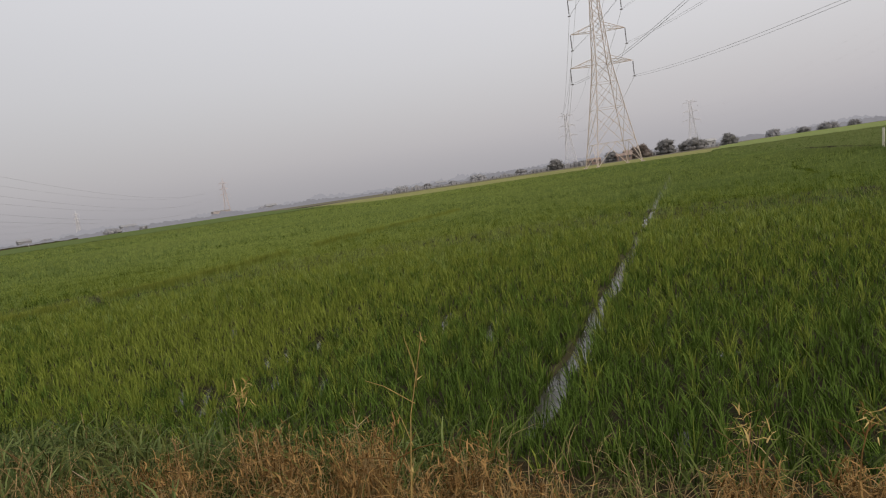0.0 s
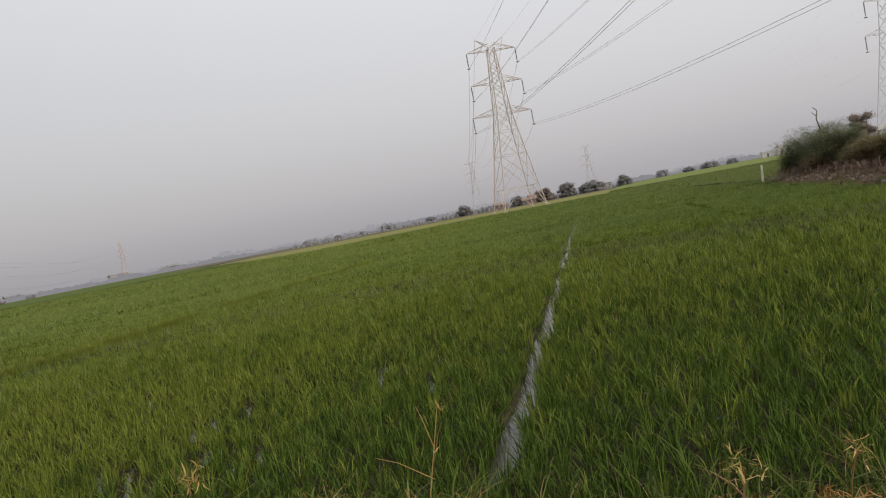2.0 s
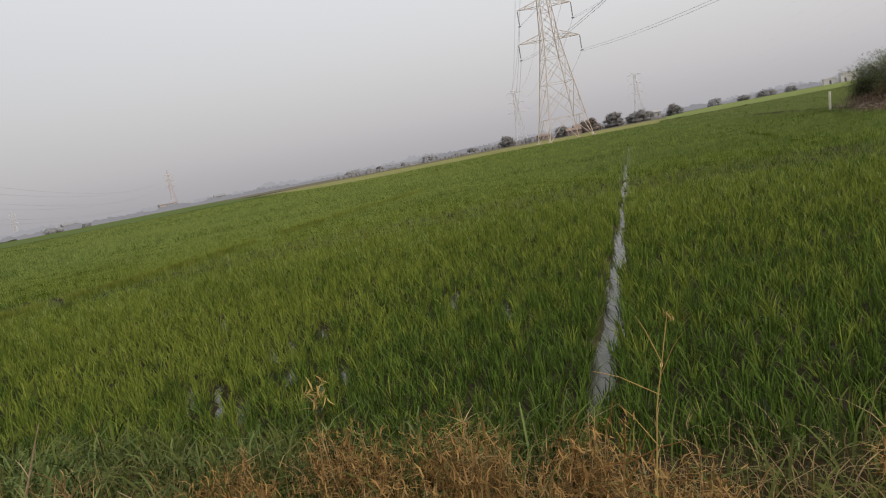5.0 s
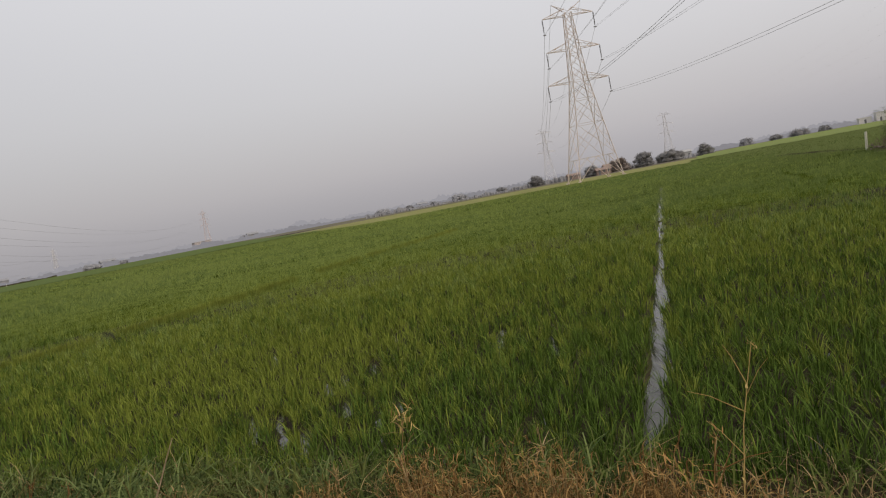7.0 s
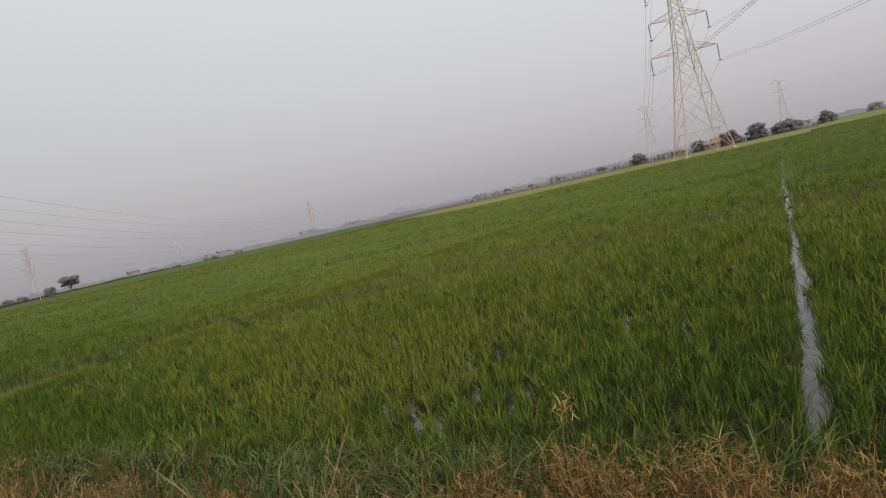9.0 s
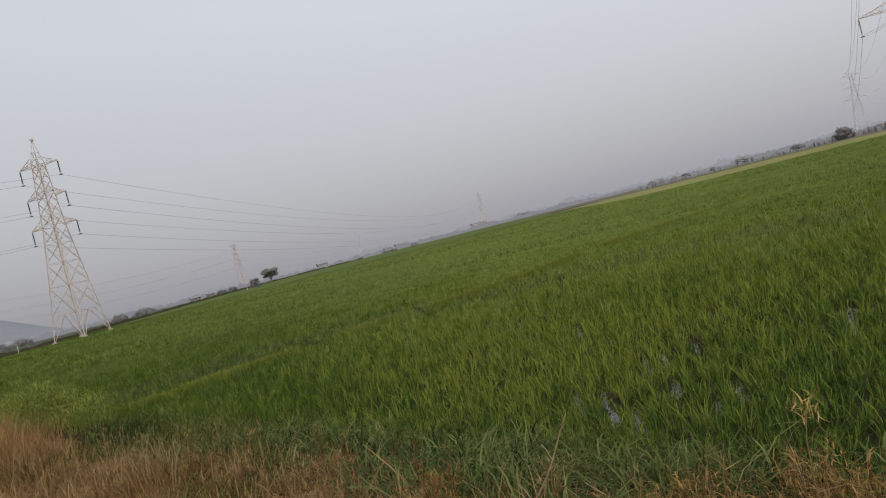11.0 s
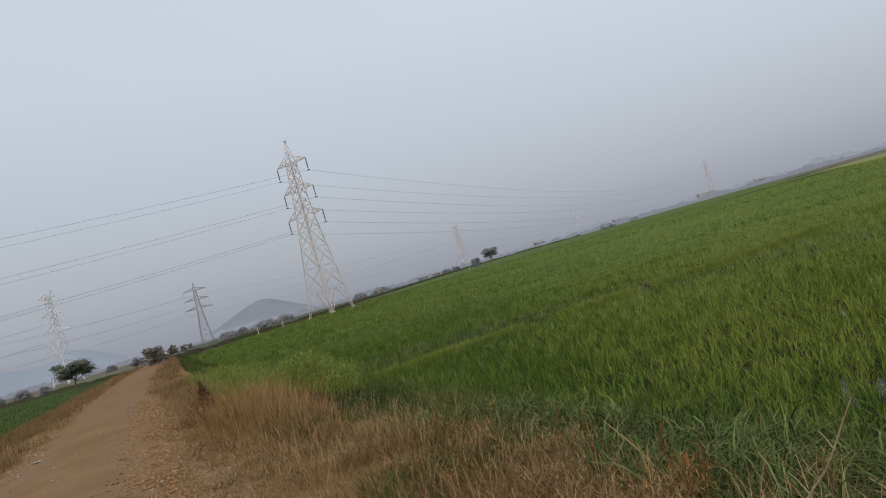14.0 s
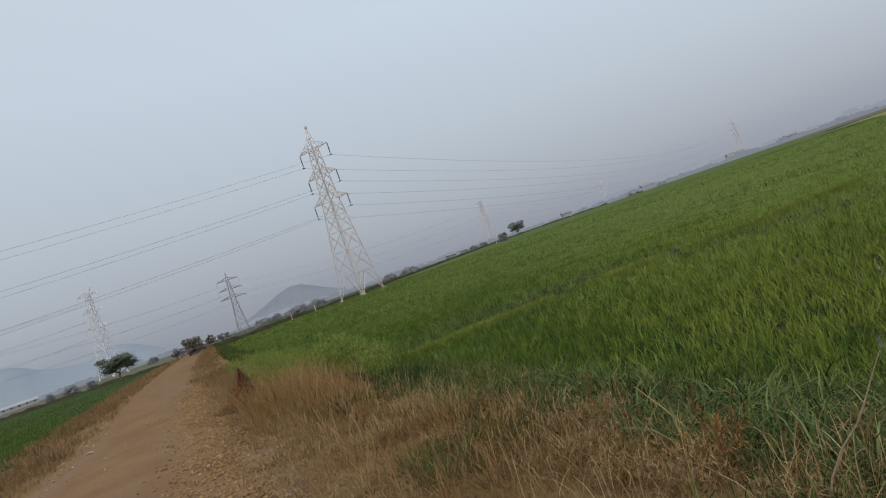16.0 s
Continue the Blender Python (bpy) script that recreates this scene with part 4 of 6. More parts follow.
    return tagged(tri_mesh("verge_grass", co, tr, VERGE), "grey-green coarse grass drooping along the field edge", "grass", kind="stuff")


build_verge_grass()


def build_weeds():
    """Bright leafy weeds between the track bank and the rice."""
    pieces = []
    s = 15 + 26 * rng.uniform(0, 1, 1000) ** 1.5
    n = rng.uniform(0.8, 4.3, 1000)
    ok = (value_noise(s * 0.5, n * 0.8, 61) > 0.33) & (n < 4.2 - 0.03 * (s - 15)) & (np.hypot((s - 16.8) / 1.6, n - 2.0) > 0.7) & (s > 15 + 1.6 * np.abs(n - 3.0))
    # a taller thicket at the corner
    s = np.concatenate((s[ok], rng.normal(18.6, 1.1, 170)))
    n = np.concatenate((n[ok], rng.normal(2.95, 0.42, 170)))
    x, y = xy(s, n)
    tall = (0.28 + 0.4 * value_noise(s * 0.6, n * 0.9, 62)) * np.clip((n - 0.3) / 1.6, 0.35, 1) + 0.62 * np.exp(-((s - 18.6) / 1.8) ** 2 - ((n - 2.95) / 0.7) ** 2)
    m = len(x)
    for j in range(36):
        a = rng.uniform(0, 6.28, m)
        rr = rng.uniform(0, 0.26, m)
        hh = rng.uniform(0.25, 1.0, m) * tall
        base = np.stack((x + np.cos(a) * rr, y + np.sin(a) * rr, bank_z(n) + hh), 1)
        pieces.append(blades(base, rng.uniform(0, 6.28, m), rng.uniform(0.05, 0.12, m), rng.uniform(-0.02, 0.12, m), rng.uniform(0.011, 0.022, m), 2))
    pieces.append(clumps(x, y, bank_z(n), 6, 0.15, 0.5, 0.12, 0.1, 0.01, 3))
    co, tr = joined(pieces)
    return tagged(tri_mesh("leafy_weeds", co, tr, WEED), "bright yellow-green leafy weeds on the field edge", "weeds", kind="stuff")


build_weeds()


# ---- single plants of the verge ----
def stalk_weed(name, x, y, top, lean_x, lean_y, mat, label, head=30, head_size=0.07, leaves=10, twigs=5, r=0.0045, leaf_len=0.22):
    """A dead weed: a stem with side twigs, hanging leaves and a ragged head."""
    n = x * NOR[0] + y * NOR[1]
    z0 = float(bank_z(n)) - 0.02
    root = new(name)
    root.location = (x, y, z0)
    h = top - z0
    bm = bmesh.new()
    pts = [(lean_x * t * t + 0.012 * math.sin(7 * t), lean_y * t * t + 0.01 * math.sin(5 * t + 1), h * t) for t in (0, 0.25, 0.5, 0.75, 0.93)]
    tube(bm, pts, (r, r * 0.85, r * 0.7, r * 0.55, r * 0.4), 5)
    part("stem", bm, mat, root)
    R = random.Random(int(abs(x * 100 + y * 37)))
    for i in range(twigs):
        bm = bmesh.new()
        t = R.uniform(0.25, 0.85)
        p = Vector((lean_x * t * t, lean_y * t * t, h * t))
        d = Vector((R.uniform(-1, 1), R.uniform(-1, 1), R.uniform(0.3, 1.2))).normalized() * R.uniform(0.08, 0.2)
        tube(bm, (p, p + d * 0.6 + Vector((0, 0, 0.01)), p + d), (r * 0.5, r * 0.4, r * 0.25), 4)
        part("twig", bm, mat, root)
    g = np.random.default_rng(int(abs(x * 1000)))
    tip = np.array(pts[-1])
    base = tip + g.normal(0, head_size * 0.35, (head, 3))
    co, tr = blades(base, g.uniform(0, 6.28, head), g.uniform(0.3, 1.0, head) * head_size, g.uniform(-0.6, 1.0, head) * head_size, g.uniform(0.05, 0.11, head) * max(head_size, 0.05), 3)
    tagged(tri_mesh("seed_head", co, tr, STRAW_YELLOW if head_size > 0.05 else mat, root), kind="stuff")
    t = g.uniform(0.05, 0.85, leaves)
    base = np.stack((lean_x * t * t, lean_y * t * t, h * t), 1)
    co, tr = blades(base, g.uniform(0, 6.28, leaves), g.uniform(0.35, 1.0, leaves) * leaf_len, g.uniform(-0.1, 0.45, leaves) * leaf_len, g.uniform(0.006, 0.011, leaves), 4, 0.6)
    tagged(tri_mesh("dead_leaves", co, tr, mat, root), kind="stuff")
    return tagged(root, label, "weed", group="dead weeds on the verge")


stalk_weed("dead_weed", -1.40, 3.20, 1.08, 0.05, 0.05, DRY, "dead straw-coloured weed with a ragged spiky yellow head", 34, 0.10)
stalk_weed("dead_weed", -0.22, 1.57, 1.69, 0.16, 0.04, STRAW_YELLOW, "tall thin leaning dead stalk with tiny buds", 10, 0.02, 6, 12, 0.0028, 0.06)
stalk_weed("dead_weed", -0.27, 1.62, 1.40, 0.07, 0.03, DRY_ORANGE, "tall dead stalk set with short orange leaves", 16, 0.03, 60, 10, 0.0042, 0.09)
stalk_weed("dead_weed", 1.05, 2.35, 0.93, 0.04, -0.02, DRY, "dead yellow weed with long drooping leaves", 30, 0.09, 16)
stalk_weed("dead_weed", 1.42, 2.25, 0.96, 0.08, -0.02, DRY_ORANGE, "dead rust-yellow weed with drooping leaves", 26, 0.08, 16)
stalk_weed("dead_weed", -0.60, 2.92, 1.02, -0.06, 0.02, STRAW, "dead weed with a bent pale tip", 10, 0.04, 12)
stalk_weed("dead_weed", -1.80, 3.25, 0.84, 0.02, 0.0, DRY, "short upright straw-yellow dead weed", 14, 0.05, 10)
stalk_weed("dead_weed", -5.9, 4.15, 0.98, 0.02, 0.06, DRY, "upright dead weed with a drooping head", 26, 0.07, 14)
stalk_weed("dead_weed", -6.9, 4.35, 1.0, -0.02, 0.05, DRY, "upright dead weed with a drooping head", 26, 0.07, 14)
stalk_weed("dead_weed", -4.64, 3.92, 0.95, 0.0, 0.05, DRY_RED, "upright rust-brown dead weed", 20, 0.05, 16)
stalk_weed("dead_weed", -3.56, 3.56, 0.90, 0.03, 0.02, DRY_RED, "upright rust-brown dead weed", 20, 0.05, 16)

for wx, wy, top_, mat_, lab_ in ((-3.84, 3.60, 0.82, DRY_RED, "upright rust-brown dead weed"), (-2.72, 3.20, 0.77, DRY, "short upright straw-yellow dead weed"), (-6.42, 4.22, 0.92, DRY, "upright dead weed with a drooping head"),
                                 (-7.69, 4.42, 0.92, STRAW, "pale upright dead weed with a drooping head"), (-8.4, 4.50, 1.02, STRAW, "pale upright dead weed with a drooping head"), (-7.47, 4.20, 1.0, DRY, "upright dead weed with a drooping head"),
                                 (-5.2, 4.26, 0.82, DRY_RED, "upright rust-brown dead weed"), (-2.2, 3.05, 0.72, DRY_ORANGE, "short rust-yellow dead weed"), (-3.5, 3.2, 0.74, DRY_RED, "upright rust-brown dead weed")):
    stalk_weed("dead_weed", wx, wy, top_ + 0.1, 0.02, 0.05, mat_, lab_, 18, 0.05, 14, 7)


def tussock(s, n, r, top, label, mat=DRY_ORANGE, m=1100):
    """A tangled heap of dead grass leaves and stems."""
    x, y = xy(s, n)
    z0 = float(bank_z(n)) - 0.02
    h = top - z0
    root = new("dead_tussock")
    root.location = (x, y, z0)
    g = np.random.default_rng(int(abs(s * 131 + n * 977)))
    k = 96
    a, rr = g.uniform(0, 6.28, k), r * 0.75 * g.uniform(0, 1, k) ** 0.7
    base = np.stack((np.cos(a) * rr, np.sin(a) * rr, np.zeros(k)), 1)
    az, lean, tall = a + g.normal(0, 0.7, k), g.uniform(0.02, 0.16, k), h * g.uniform(0.55, 1.1, k) * (1 - 0.35 * (rr / r) ** 2)
    co, tr = blades(base, az, lean, tall, g.uniform(0.004, 0.007, k), 4, 0.1)
    tagged(tri_mesh("stem_tuft", co, tr, STRAW, root), kind="stuff")
    # short drooping leaves all along the stems
    i, t = g.integers(0, k, m), g.uniform(0.08, 1.0, m) ** 0.8
    p = base[i] + np.stack((np.cos(az[i]) * lean[i] * t ** 1.8, np.sin(az[i]) * lean[i] * t ** 1.8, tall[i] * (t - 0.1 * t ** 3)), 1)
    co, tr = blades(p, g.uniform(0, 6.28, m), g.uniform(0.02, 0.09, m), g.normal(-0.005, 0.055, m), g.uniform(0.004, 0.0105, m), 2, 0.4)
    tagged(tri_mesh("dead_leaves", co, tr, mat, root), kind="stuff")
    return tagged(root, label, "grass tussock", group="dead tussocks on the verge")


for s_, n_, r_, top_ in ((2.5, 2.85, 0.20, 0.76), (2.25, 2.80, 0.20, 0.74), (1.82, 2.86, 0.17, 0.80), (1.75, 2.35, 0.22, 0.68), (1.07, 2.72, 0.16, 0.80), (1.49, 2.53, 0.12, 0.90), (0.80, 2.46, 0.18, 0.72), (0.58, 2.44, 0.16, 0.72), (1.22, 2.48, 0.18, 0.70),
                         (3.0, 2.62, 0.20, 0.72), (2.1, 2.5, 0.24, 0.70), (-0.27, 2.74, 0.13, 0.70), (-0.72, 2.95, 0.12, 0.62), (2.65, 2.35, 0.22, 0.68), (3.3, 2.2, 0.22, 0.66)):
    tussock(s_, n_, r_, top_, "tangled heap of orange dead grass on the bank")
for s_, n_, r_, top_ in ((9.1, 1.5, 0.36, 0.82), (7.1, 1.85, 0.34, 0.80), (6.3, 1.95, 0.30, 0.76), (6.1, 2.25, 0.26, 0.78), (5.5, 1.65, 0.32, 0.74), (4.6, 2.0, 0.26, 0.74), (4.5, 1.7, 0.30, 0.72), (6.4, 1.35, 0.32, 0.74),
                         (7.3, 1.2, 0.34, 0.76), (4.9, 1.55, 0.28, 0.72), (8.3, 1.1, 0.36, 0.78), (8.0, 1.9, 0.34, 0.78), (10.2, 1.3, 0.36, 0.84), (3.7, 1.7, 0.28, 0.70)):
    rusty = int(s_ * 10) % 2 == 0
    tussock(s_, n_, r_, top_, "tangled heap of rusty orange dead grass on the bank" if rusty else "tangled heap of straw-brown dead grass on the bank", DRY_ORANGE if rusty else DRY, 1100)


def reed(name, a, b, w, label, via=None):
    """A single dead cane, bent a little, leaning on the grass."""
    bm = bmesh.new()
    a, b = Vector(a), Vector(b)
    o = a.copy()
    mid = Vector(via) if via else (a + b) / 2 + Vector((0, 0, 0.02))
    tube(bm, (a - o, (a * 0.6 + mid * 0.4) - o, mid - o, b - o), (w, w * 0.95, w * 0.85, w * 0.35), 6)
    root = part(name, bm, STRAW)
    root.location = o
    return tagged(root, label, "cane")


reed("dead_cane", (-4.02, 3.82, 0.45), (-4.51, 3.98, 0.80), 0.0085, "pale dead cane leaning on the verge grass")
reed("dead_cane", (-8.55, 7.0, 0.03), (-8.25, 6.70, 0.56), 0.006, "single pale dead cane standing in the rice", (-8.5, 6.95, 0.32))


def woody_stem(pts, radii, twigs, label):
    """A crooked dry stem with a few short side twigs."""
    o = Vector(pts[0])
    root = new("woody_stem")
    root.location = o
    local = [Vector(p) - o for p in pts]
    bm = bmesh.new()
    tube(bm, local, radii, 7)
    part("stem", bm, DRY_STEM, root)
    for i, d in twigs:
        bm = bmesh.new()
        a, d = local[i], Vector(d)
        tube(bm, (a, a + d * 0.55 + Vector((0, 0, 0.012)), a + d), (radii[i] * 0.55, radii[i] * 0.4, radii[i] * 0.2), 5)
        part("twig", bm, DRY_STEM, root)
    return tagged(root, label, "dead stem")


woody_stem(((-2.86, 2.85, 0.46), (-2.76, 2.81, 0.68), (-2.66, 2.77, 0.84), (-2.55, 2.73, 0.97), (-2.48, 2.70, 1.08), (-2.40, 2.67, 1.22), (-2.34, 2.65, 1.32)), (0.0056, 0.0054, 0.005, 0.0045, 0.004, 0.0032, 0.002),
           ((2, (-0.08, 0.03, 0.09)), (3, (0.07, -0.02, 0.08)), (4, (-0.05, 0.02, 0.08))), "crooked tan woody stem rising from the verge grass")
woody_stem(((-2.30, 3.40, 0.25), (-2.36, 3.44, 0.40), (-2.48, 3.46, 0.52), (-2.62, 3.50, 0.60)), (0.006, 0.0055, 0.0045, 0.002), ((1, (0.05, 0.02, 0.08)),), "short bent grey-brown woody stem in the verge grass")


def rust_bush(name, x, y, label, h=0.55, m=700, dark=True):
    n = x * NOR[0] + y * NOR[1]
    root = new(name)
    root.location = (x, y, float(bank_z(n)) - 0.02)
    g = np.random.default_rng(int(abs(x * 77 + y * 13)))
    a, up = g.uniform(0, 6.28, m), g.uniform(0, 1, m) ** 1.5
    rr = 0.80 * (1 - up) ** 1.6 * np.sqrt(g.uniform(0, 1, m))
    base = np.stack((np.cos(a) * rr, np.sin(a) * rr, up * h), 1)
    co, tr = blades(base, a + g.normal(0, 0.8, m), g.uniform(0.03, 0.16, m), g.normal(0.03, 0.08, m), g.uniform(0.008, 0.018, m), 3, 0.3)
    tagged(tri_mesh("leaves", co, tr, DRY_RED, root), kind="stuff")
    bm = bmesh.new()
    for i in range(7):
        d = Vector((g.normal(0, 0.12), g.normal(0, 0.12), h * g.uniform(0.8, 1.45)))
        tube(bm, ((0, 0, 0), d * 0.5 + Vector((0.01, 0, 0)), d), (0.010, 0.007, 0.003), 5)
    part("stem_cluster", bm, BARK, root)
    return tagged(root, label, "bush")


rust_bush("withered_bush", -15.25, 5.45, "withered rust-brown bush with a dark upright tip", 0.85, 1700)


def build_litter():
    """Straw bits and clods on the track's shoulder."""
    m = 2200
    s, n = rng.uniform(-3, 26, m), np.clip(rng.normal(-0.5, 0.4, m), -1.6, 0.9)
    x, y = xy(s, n)
    z = np.where(n < -0.15, road_z(n) + 0.012, bank_z(n) + 0.02)
    co, tr = blades(np.stack((x, y, z), 1), rng.uniform(0, 6.28, m), rng.uniform(0.05, 0.16, m), rng.uniform(0.0, 0.025, m), rng.uniform(0.008, 0.022, m), 2)
    return tagged(tri_mesh("straw_litter", co, tr, DRY), "scattered straw bits on the track's shoulder", "straw", kind="stuff")


build_litter()


def build_clods():
    """Crumbled earth and chaff where the track meets the grass."""
    m = 15000
    s = 3 + 27 * rng.uniform(0, 1, m) ** 1.5
    n = np.where(rng.uniform(0, 1, m) < 0.9, rng.normal(-0.75, 0.36, m), rng.normal(-3.75, 0.2, m))
    ok = (value_noise(s * 1.2, n * 1.2, 55) > 0.18) & (n < 0.4) & (n > -4.1)
    s, n = s[ok], n[ok]
    m = s.size
    x, y = xy(s, n)
    z = np.where(n < -0.15, road_z(n) + 0.004, bank_z(n) + 0.012)
    r = 0.007 + 0.024 * rng.uniform(0, 1, m) ** 2.2
    a = rng.uniform(0, 6.28, m)
    co = np.empty((m, 6, 3))
    for j, (q, f, up) in enumerate(((0, 1.5, 0), (1.5, 0.8, 0.1), (3.1, 1.3, 0), (4.6, 0.7, 0.15), (0.4, 0.25, 0.75), (3.4, 0.3, -0.5))):
        f = f * rng.uniform(0.7, 1.3, m)
        co[:, j, 0], co[:, j, 1], co[:, j, 2] = x + np.cos(a + q) * r * f, y + np.sin(a + q) * r * f, z + r * up
    faces = np.array([(0, 1, 4), (1, 2, 4), (2, 3, 4), (3, 0, 4), (1, 0, 5), (2, 1, 5), (3, 2, 5), (0, 3, 5)])
    tr = (faces[None] + (np.arange(m) * 6)[:, None, None]).reshape(-1, 3)
    return tagged(tri_mesh("dry_clods", co.reshape(-1, 3), tr, CLOD), "crumbled dry earth clods and chaff along the track's edge", "clods", kind="stuff")


build_clods()


def stone_mesh(seed):
    R = random.Random(seed)
    bm = bmesh.new()
    bmesh.ops.create_icosphere(bm, subdivisions=2, radius=1)
    for v in bm.verts:
        v.co *= 0.75 + 0.5 * noise.noise(v.co * 1.3 + Vector((seed * 3.1, 0, 0))) + R.uniform(-0.06, 0.06)
        v.co.z *= 0.6
    me = bpy.data.meshes.new("stone")
    bm.to_mesh(me)
    bm.free()
    me.materials.append(STONE)
    return me


STONES = [stone_mesh(i) for i in range(5)]
for i in range(110):
    s = random.uniform(2, 30)
    n = random.choice((random.gauss(-0.55, 0.3), random.gauss(-0.5, 0.25), random.gauss(-3.75, 0.22), random.uniform(-3.6, -0.8)))
    r = random.uniform(0.018, 0.05) * (1.3 if n < -3.4 else 1)
    px, py = xy(s, n)
    ob = tagged(new("stone", STONES[i % 5]), "small rough brown stone on the dirt track", "stone", group="stones on the track")
    ob.matrix_basis = pose(px, py, (float(road_z(n)) + r * 0.25 if -3.9 < n < -0.15 else float(bank_z(n)) + 0.02), 0, 0, random.uniform(0, 360)) @ Matrix.Diagonal((r, r * random.uniform(0.7, 1.1), r, 1))

bm = bmesh.new()
for i in range(5):
    a, b = random.uniform(-0.12, 0.12), random.uniform(-0.06, 0.06)
    v = [bm.verts.new((a + dx, b + dy, 0.012 + 0.03 * random.random())) for dx, dy in ((-0.08, -0.05), (0.07, -0.04), (0.09, 0.05), (-0.05, 0.06))]
    bm.faces.new(v)
bmesh.ops.solidify(bm, geom=bm.faces[:], thickness=0.002)
litter_bag = tagged(part("plastic_scrap", bm, WHITE), "crumpled white plastic scrap on the track edge", "litter")
litter_bag.location = (-18.9, 2.95, 0.64)


# ---- pylons ----
def pylon(name, at, yaw, mat, label, top=42.0, base=8.8, arms=(40.0, 32.0, 24.2), half=(6.3, 6.6, 7.6), drop=3.7, horns=True, waist=3.4, fat=0.85, detail=True, arm_mat=None):
    """A lattice tower: four legs, bracing, six cross-arms with insulator strings."""
    root = new(name)
    root.matrix_basis = pose(at[0], at[1], 0.0, 0, 0, yaw)
    low, high = arms[2], arms[0]

    def width(z):
        if z < low:
            return base + (waist - base) * (z / low) ** 0.92
        return waist + (1.7 - waist) * min(1, (z - low) / (high - low))
    body_top = high + (1.2 if horns else 0.6)
    zs = [0.0, 5.6]
    while zs[-1] < body_top - 0.8:
        zs.append(min(body_top, zs[-1] + max(2.4, width(zs[-1]) * 0.92)))

    def corner(z, i):
        w = width(z) / 2
        return Vector((w * (1, -1, -1, 1)[i], w * (1, 1, -1, -1)[i], z))
    for i in range(4):
        bm = bmesh.new()
        tube(bm, [corner(z, i) for z in zs], [0.155 * fat] * len(zs), 4)
        leg = part("leg", bm, mat, root)
        bm = bmesh.new()
        box(bm, *(corner(0, i) - Vector((0.35, 0.35, 0.3))), *(corner(0, i) + Vector((0.35, 0.35, 0.35))))
        part("footing", bm, mat, leg)
    for i in range(4):
        bm = bmesh.new()
        j = (i + 1) % 4
        for m, (a, b) in enumerate(zip(zs, zs[1:])):
            if m:
                strut(bm, corner(a, i), corner(b, j), 0.12 * fat)
                strut(bm, corner(a, j), corner(b, i), 0.12 * fat)
            else:
                # each foot opens upwards into a V below the ring beam
                for q, o in ((i, j), (j, i)):
                    strut(bm, corner(0, q), corner(b, q).lerp(corner(b, o), 0.5), 0.13 * fat)
                    strut(bm, corner(b, q).lerp(corner(a, q), 0.5), corner(b, q).lerp(corner(b, o), 0.25), 0.09 * fat)
            if m < 4 or m % 2:
                strut(bm, corner(b, i), corner(b, j), 0.11 * fat)
            if detail and 0 < m < 5:
                c = (corner(a, i) + corner(a, j) + corner(b, i) + corner(b, j)) / 4
                for q in (i, j):
                    strut(bm, (corner(a, q) + corner(b, q)) / 2, (c + corner(a, q)) / 2, 0.09 * fat)
                    strut(bm, (corner(a, q) + corner(b, q)) / 2, (c + corner(b, q)) / 2, 0.09 * fat)
        part("bracing", bm, mat, root)
    tips = []
    for z, hw in zip(arms, half):
        for side in (1, -1):
            bm = bmesh.new()
            w = width(z) / 2
            tip = Vector((side * hw, 0, z))
            rise = 1.7
            for sy in (1, -1):
                foot, peak = Vector((side * w, sy * w, z)), Vector((side * w * 0.9, sy * w * 0.9, z + rise))
                strut(bm, foot, tip, 0.16 * fat)
                strut(bm, peak, tip, 0.13 * fat)
                for f0, f1 in ((0.35, 0.2), (0.35, 0.55), (0.68, 0.55)):
                    strut(bm, foot.lerp(tip, f0), peak.lerp(tip, f1), 0.085 * fat)
            for f0 in (0.3, 0.6):
                strut(bm, Vector((side * w, w, z)).lerp(tip, f0), Vector((side * w, -w, z)).lerp(tip, f0), 0.085 * fat)
            arm = part("cross_arm", bm, arm_mat or mat, root)
            bm = bmesh.new()
            if detail:
                k = 14
                for q in range(k):
                    zc = z - 0.3 - (drop - 0.7) * q / k
                    bmesh.ops.create_cone(bm, cap_ends=True, segments=8, radius1=0.17, radius2=0.08, depth=0.13, matrix=Matrix.Translation((side * hw, 0, zc)))
            strut(bm, (side * hw, 0, z), (side * hw, 0, z - drop), 0.09 * fat)
            box(bm, side * hw - 0.32, -0.2, z - drop - 0.08, side * hw + 0.32, 0.2, z - drop + 0.08)
            part("insulator_string", bm, GLASS_INS if detail else mat, arm, "dark ceramic insulator string")
            tips.append(Vector((side * hw, 0, z - drop)))
    bm = bmesh.new()
    if horns:
        for side in (1, -1):
            tip = Vector((side * 3.6, 0, top + 1.0))
            for sy in (1, -1):
                strut(bm, (side * 0.8, sy * 0.8, body_top), tip, 0.12 * fat)
                strut(bm, (0, sy * 0.8, body_top - 0.3), tip, 0.09 * fat)
            tips.append(tip)
    else:
        peak = Vector((0, 0, top))
        for i in range(4):
            strut(bm, corner(body_top, i), peak, 0.14 * fat)
        zz = body_top + (top - body_top) * 0.45
        for i in range(4):
            a, b = corner(body_top, i).lerp(peak, 0.45), corner(body_top, (i + 1) % 4).lerp(peak, 0.45)
            strut(bm, a, b, 0.09 * fat)
            strut(bm, corner(body_top, i), b, 0.09 * fat)
        box(bm, -0.25, -0.25, top - 0.25, 0.25, 0.25, top + 0.2)
        tips.append(peak)
    part("peak", bm, mat, root)
    tagged(root, label, "pylon", group="power line pylons")
    return [root.matrix_basis @ t for t in tips]


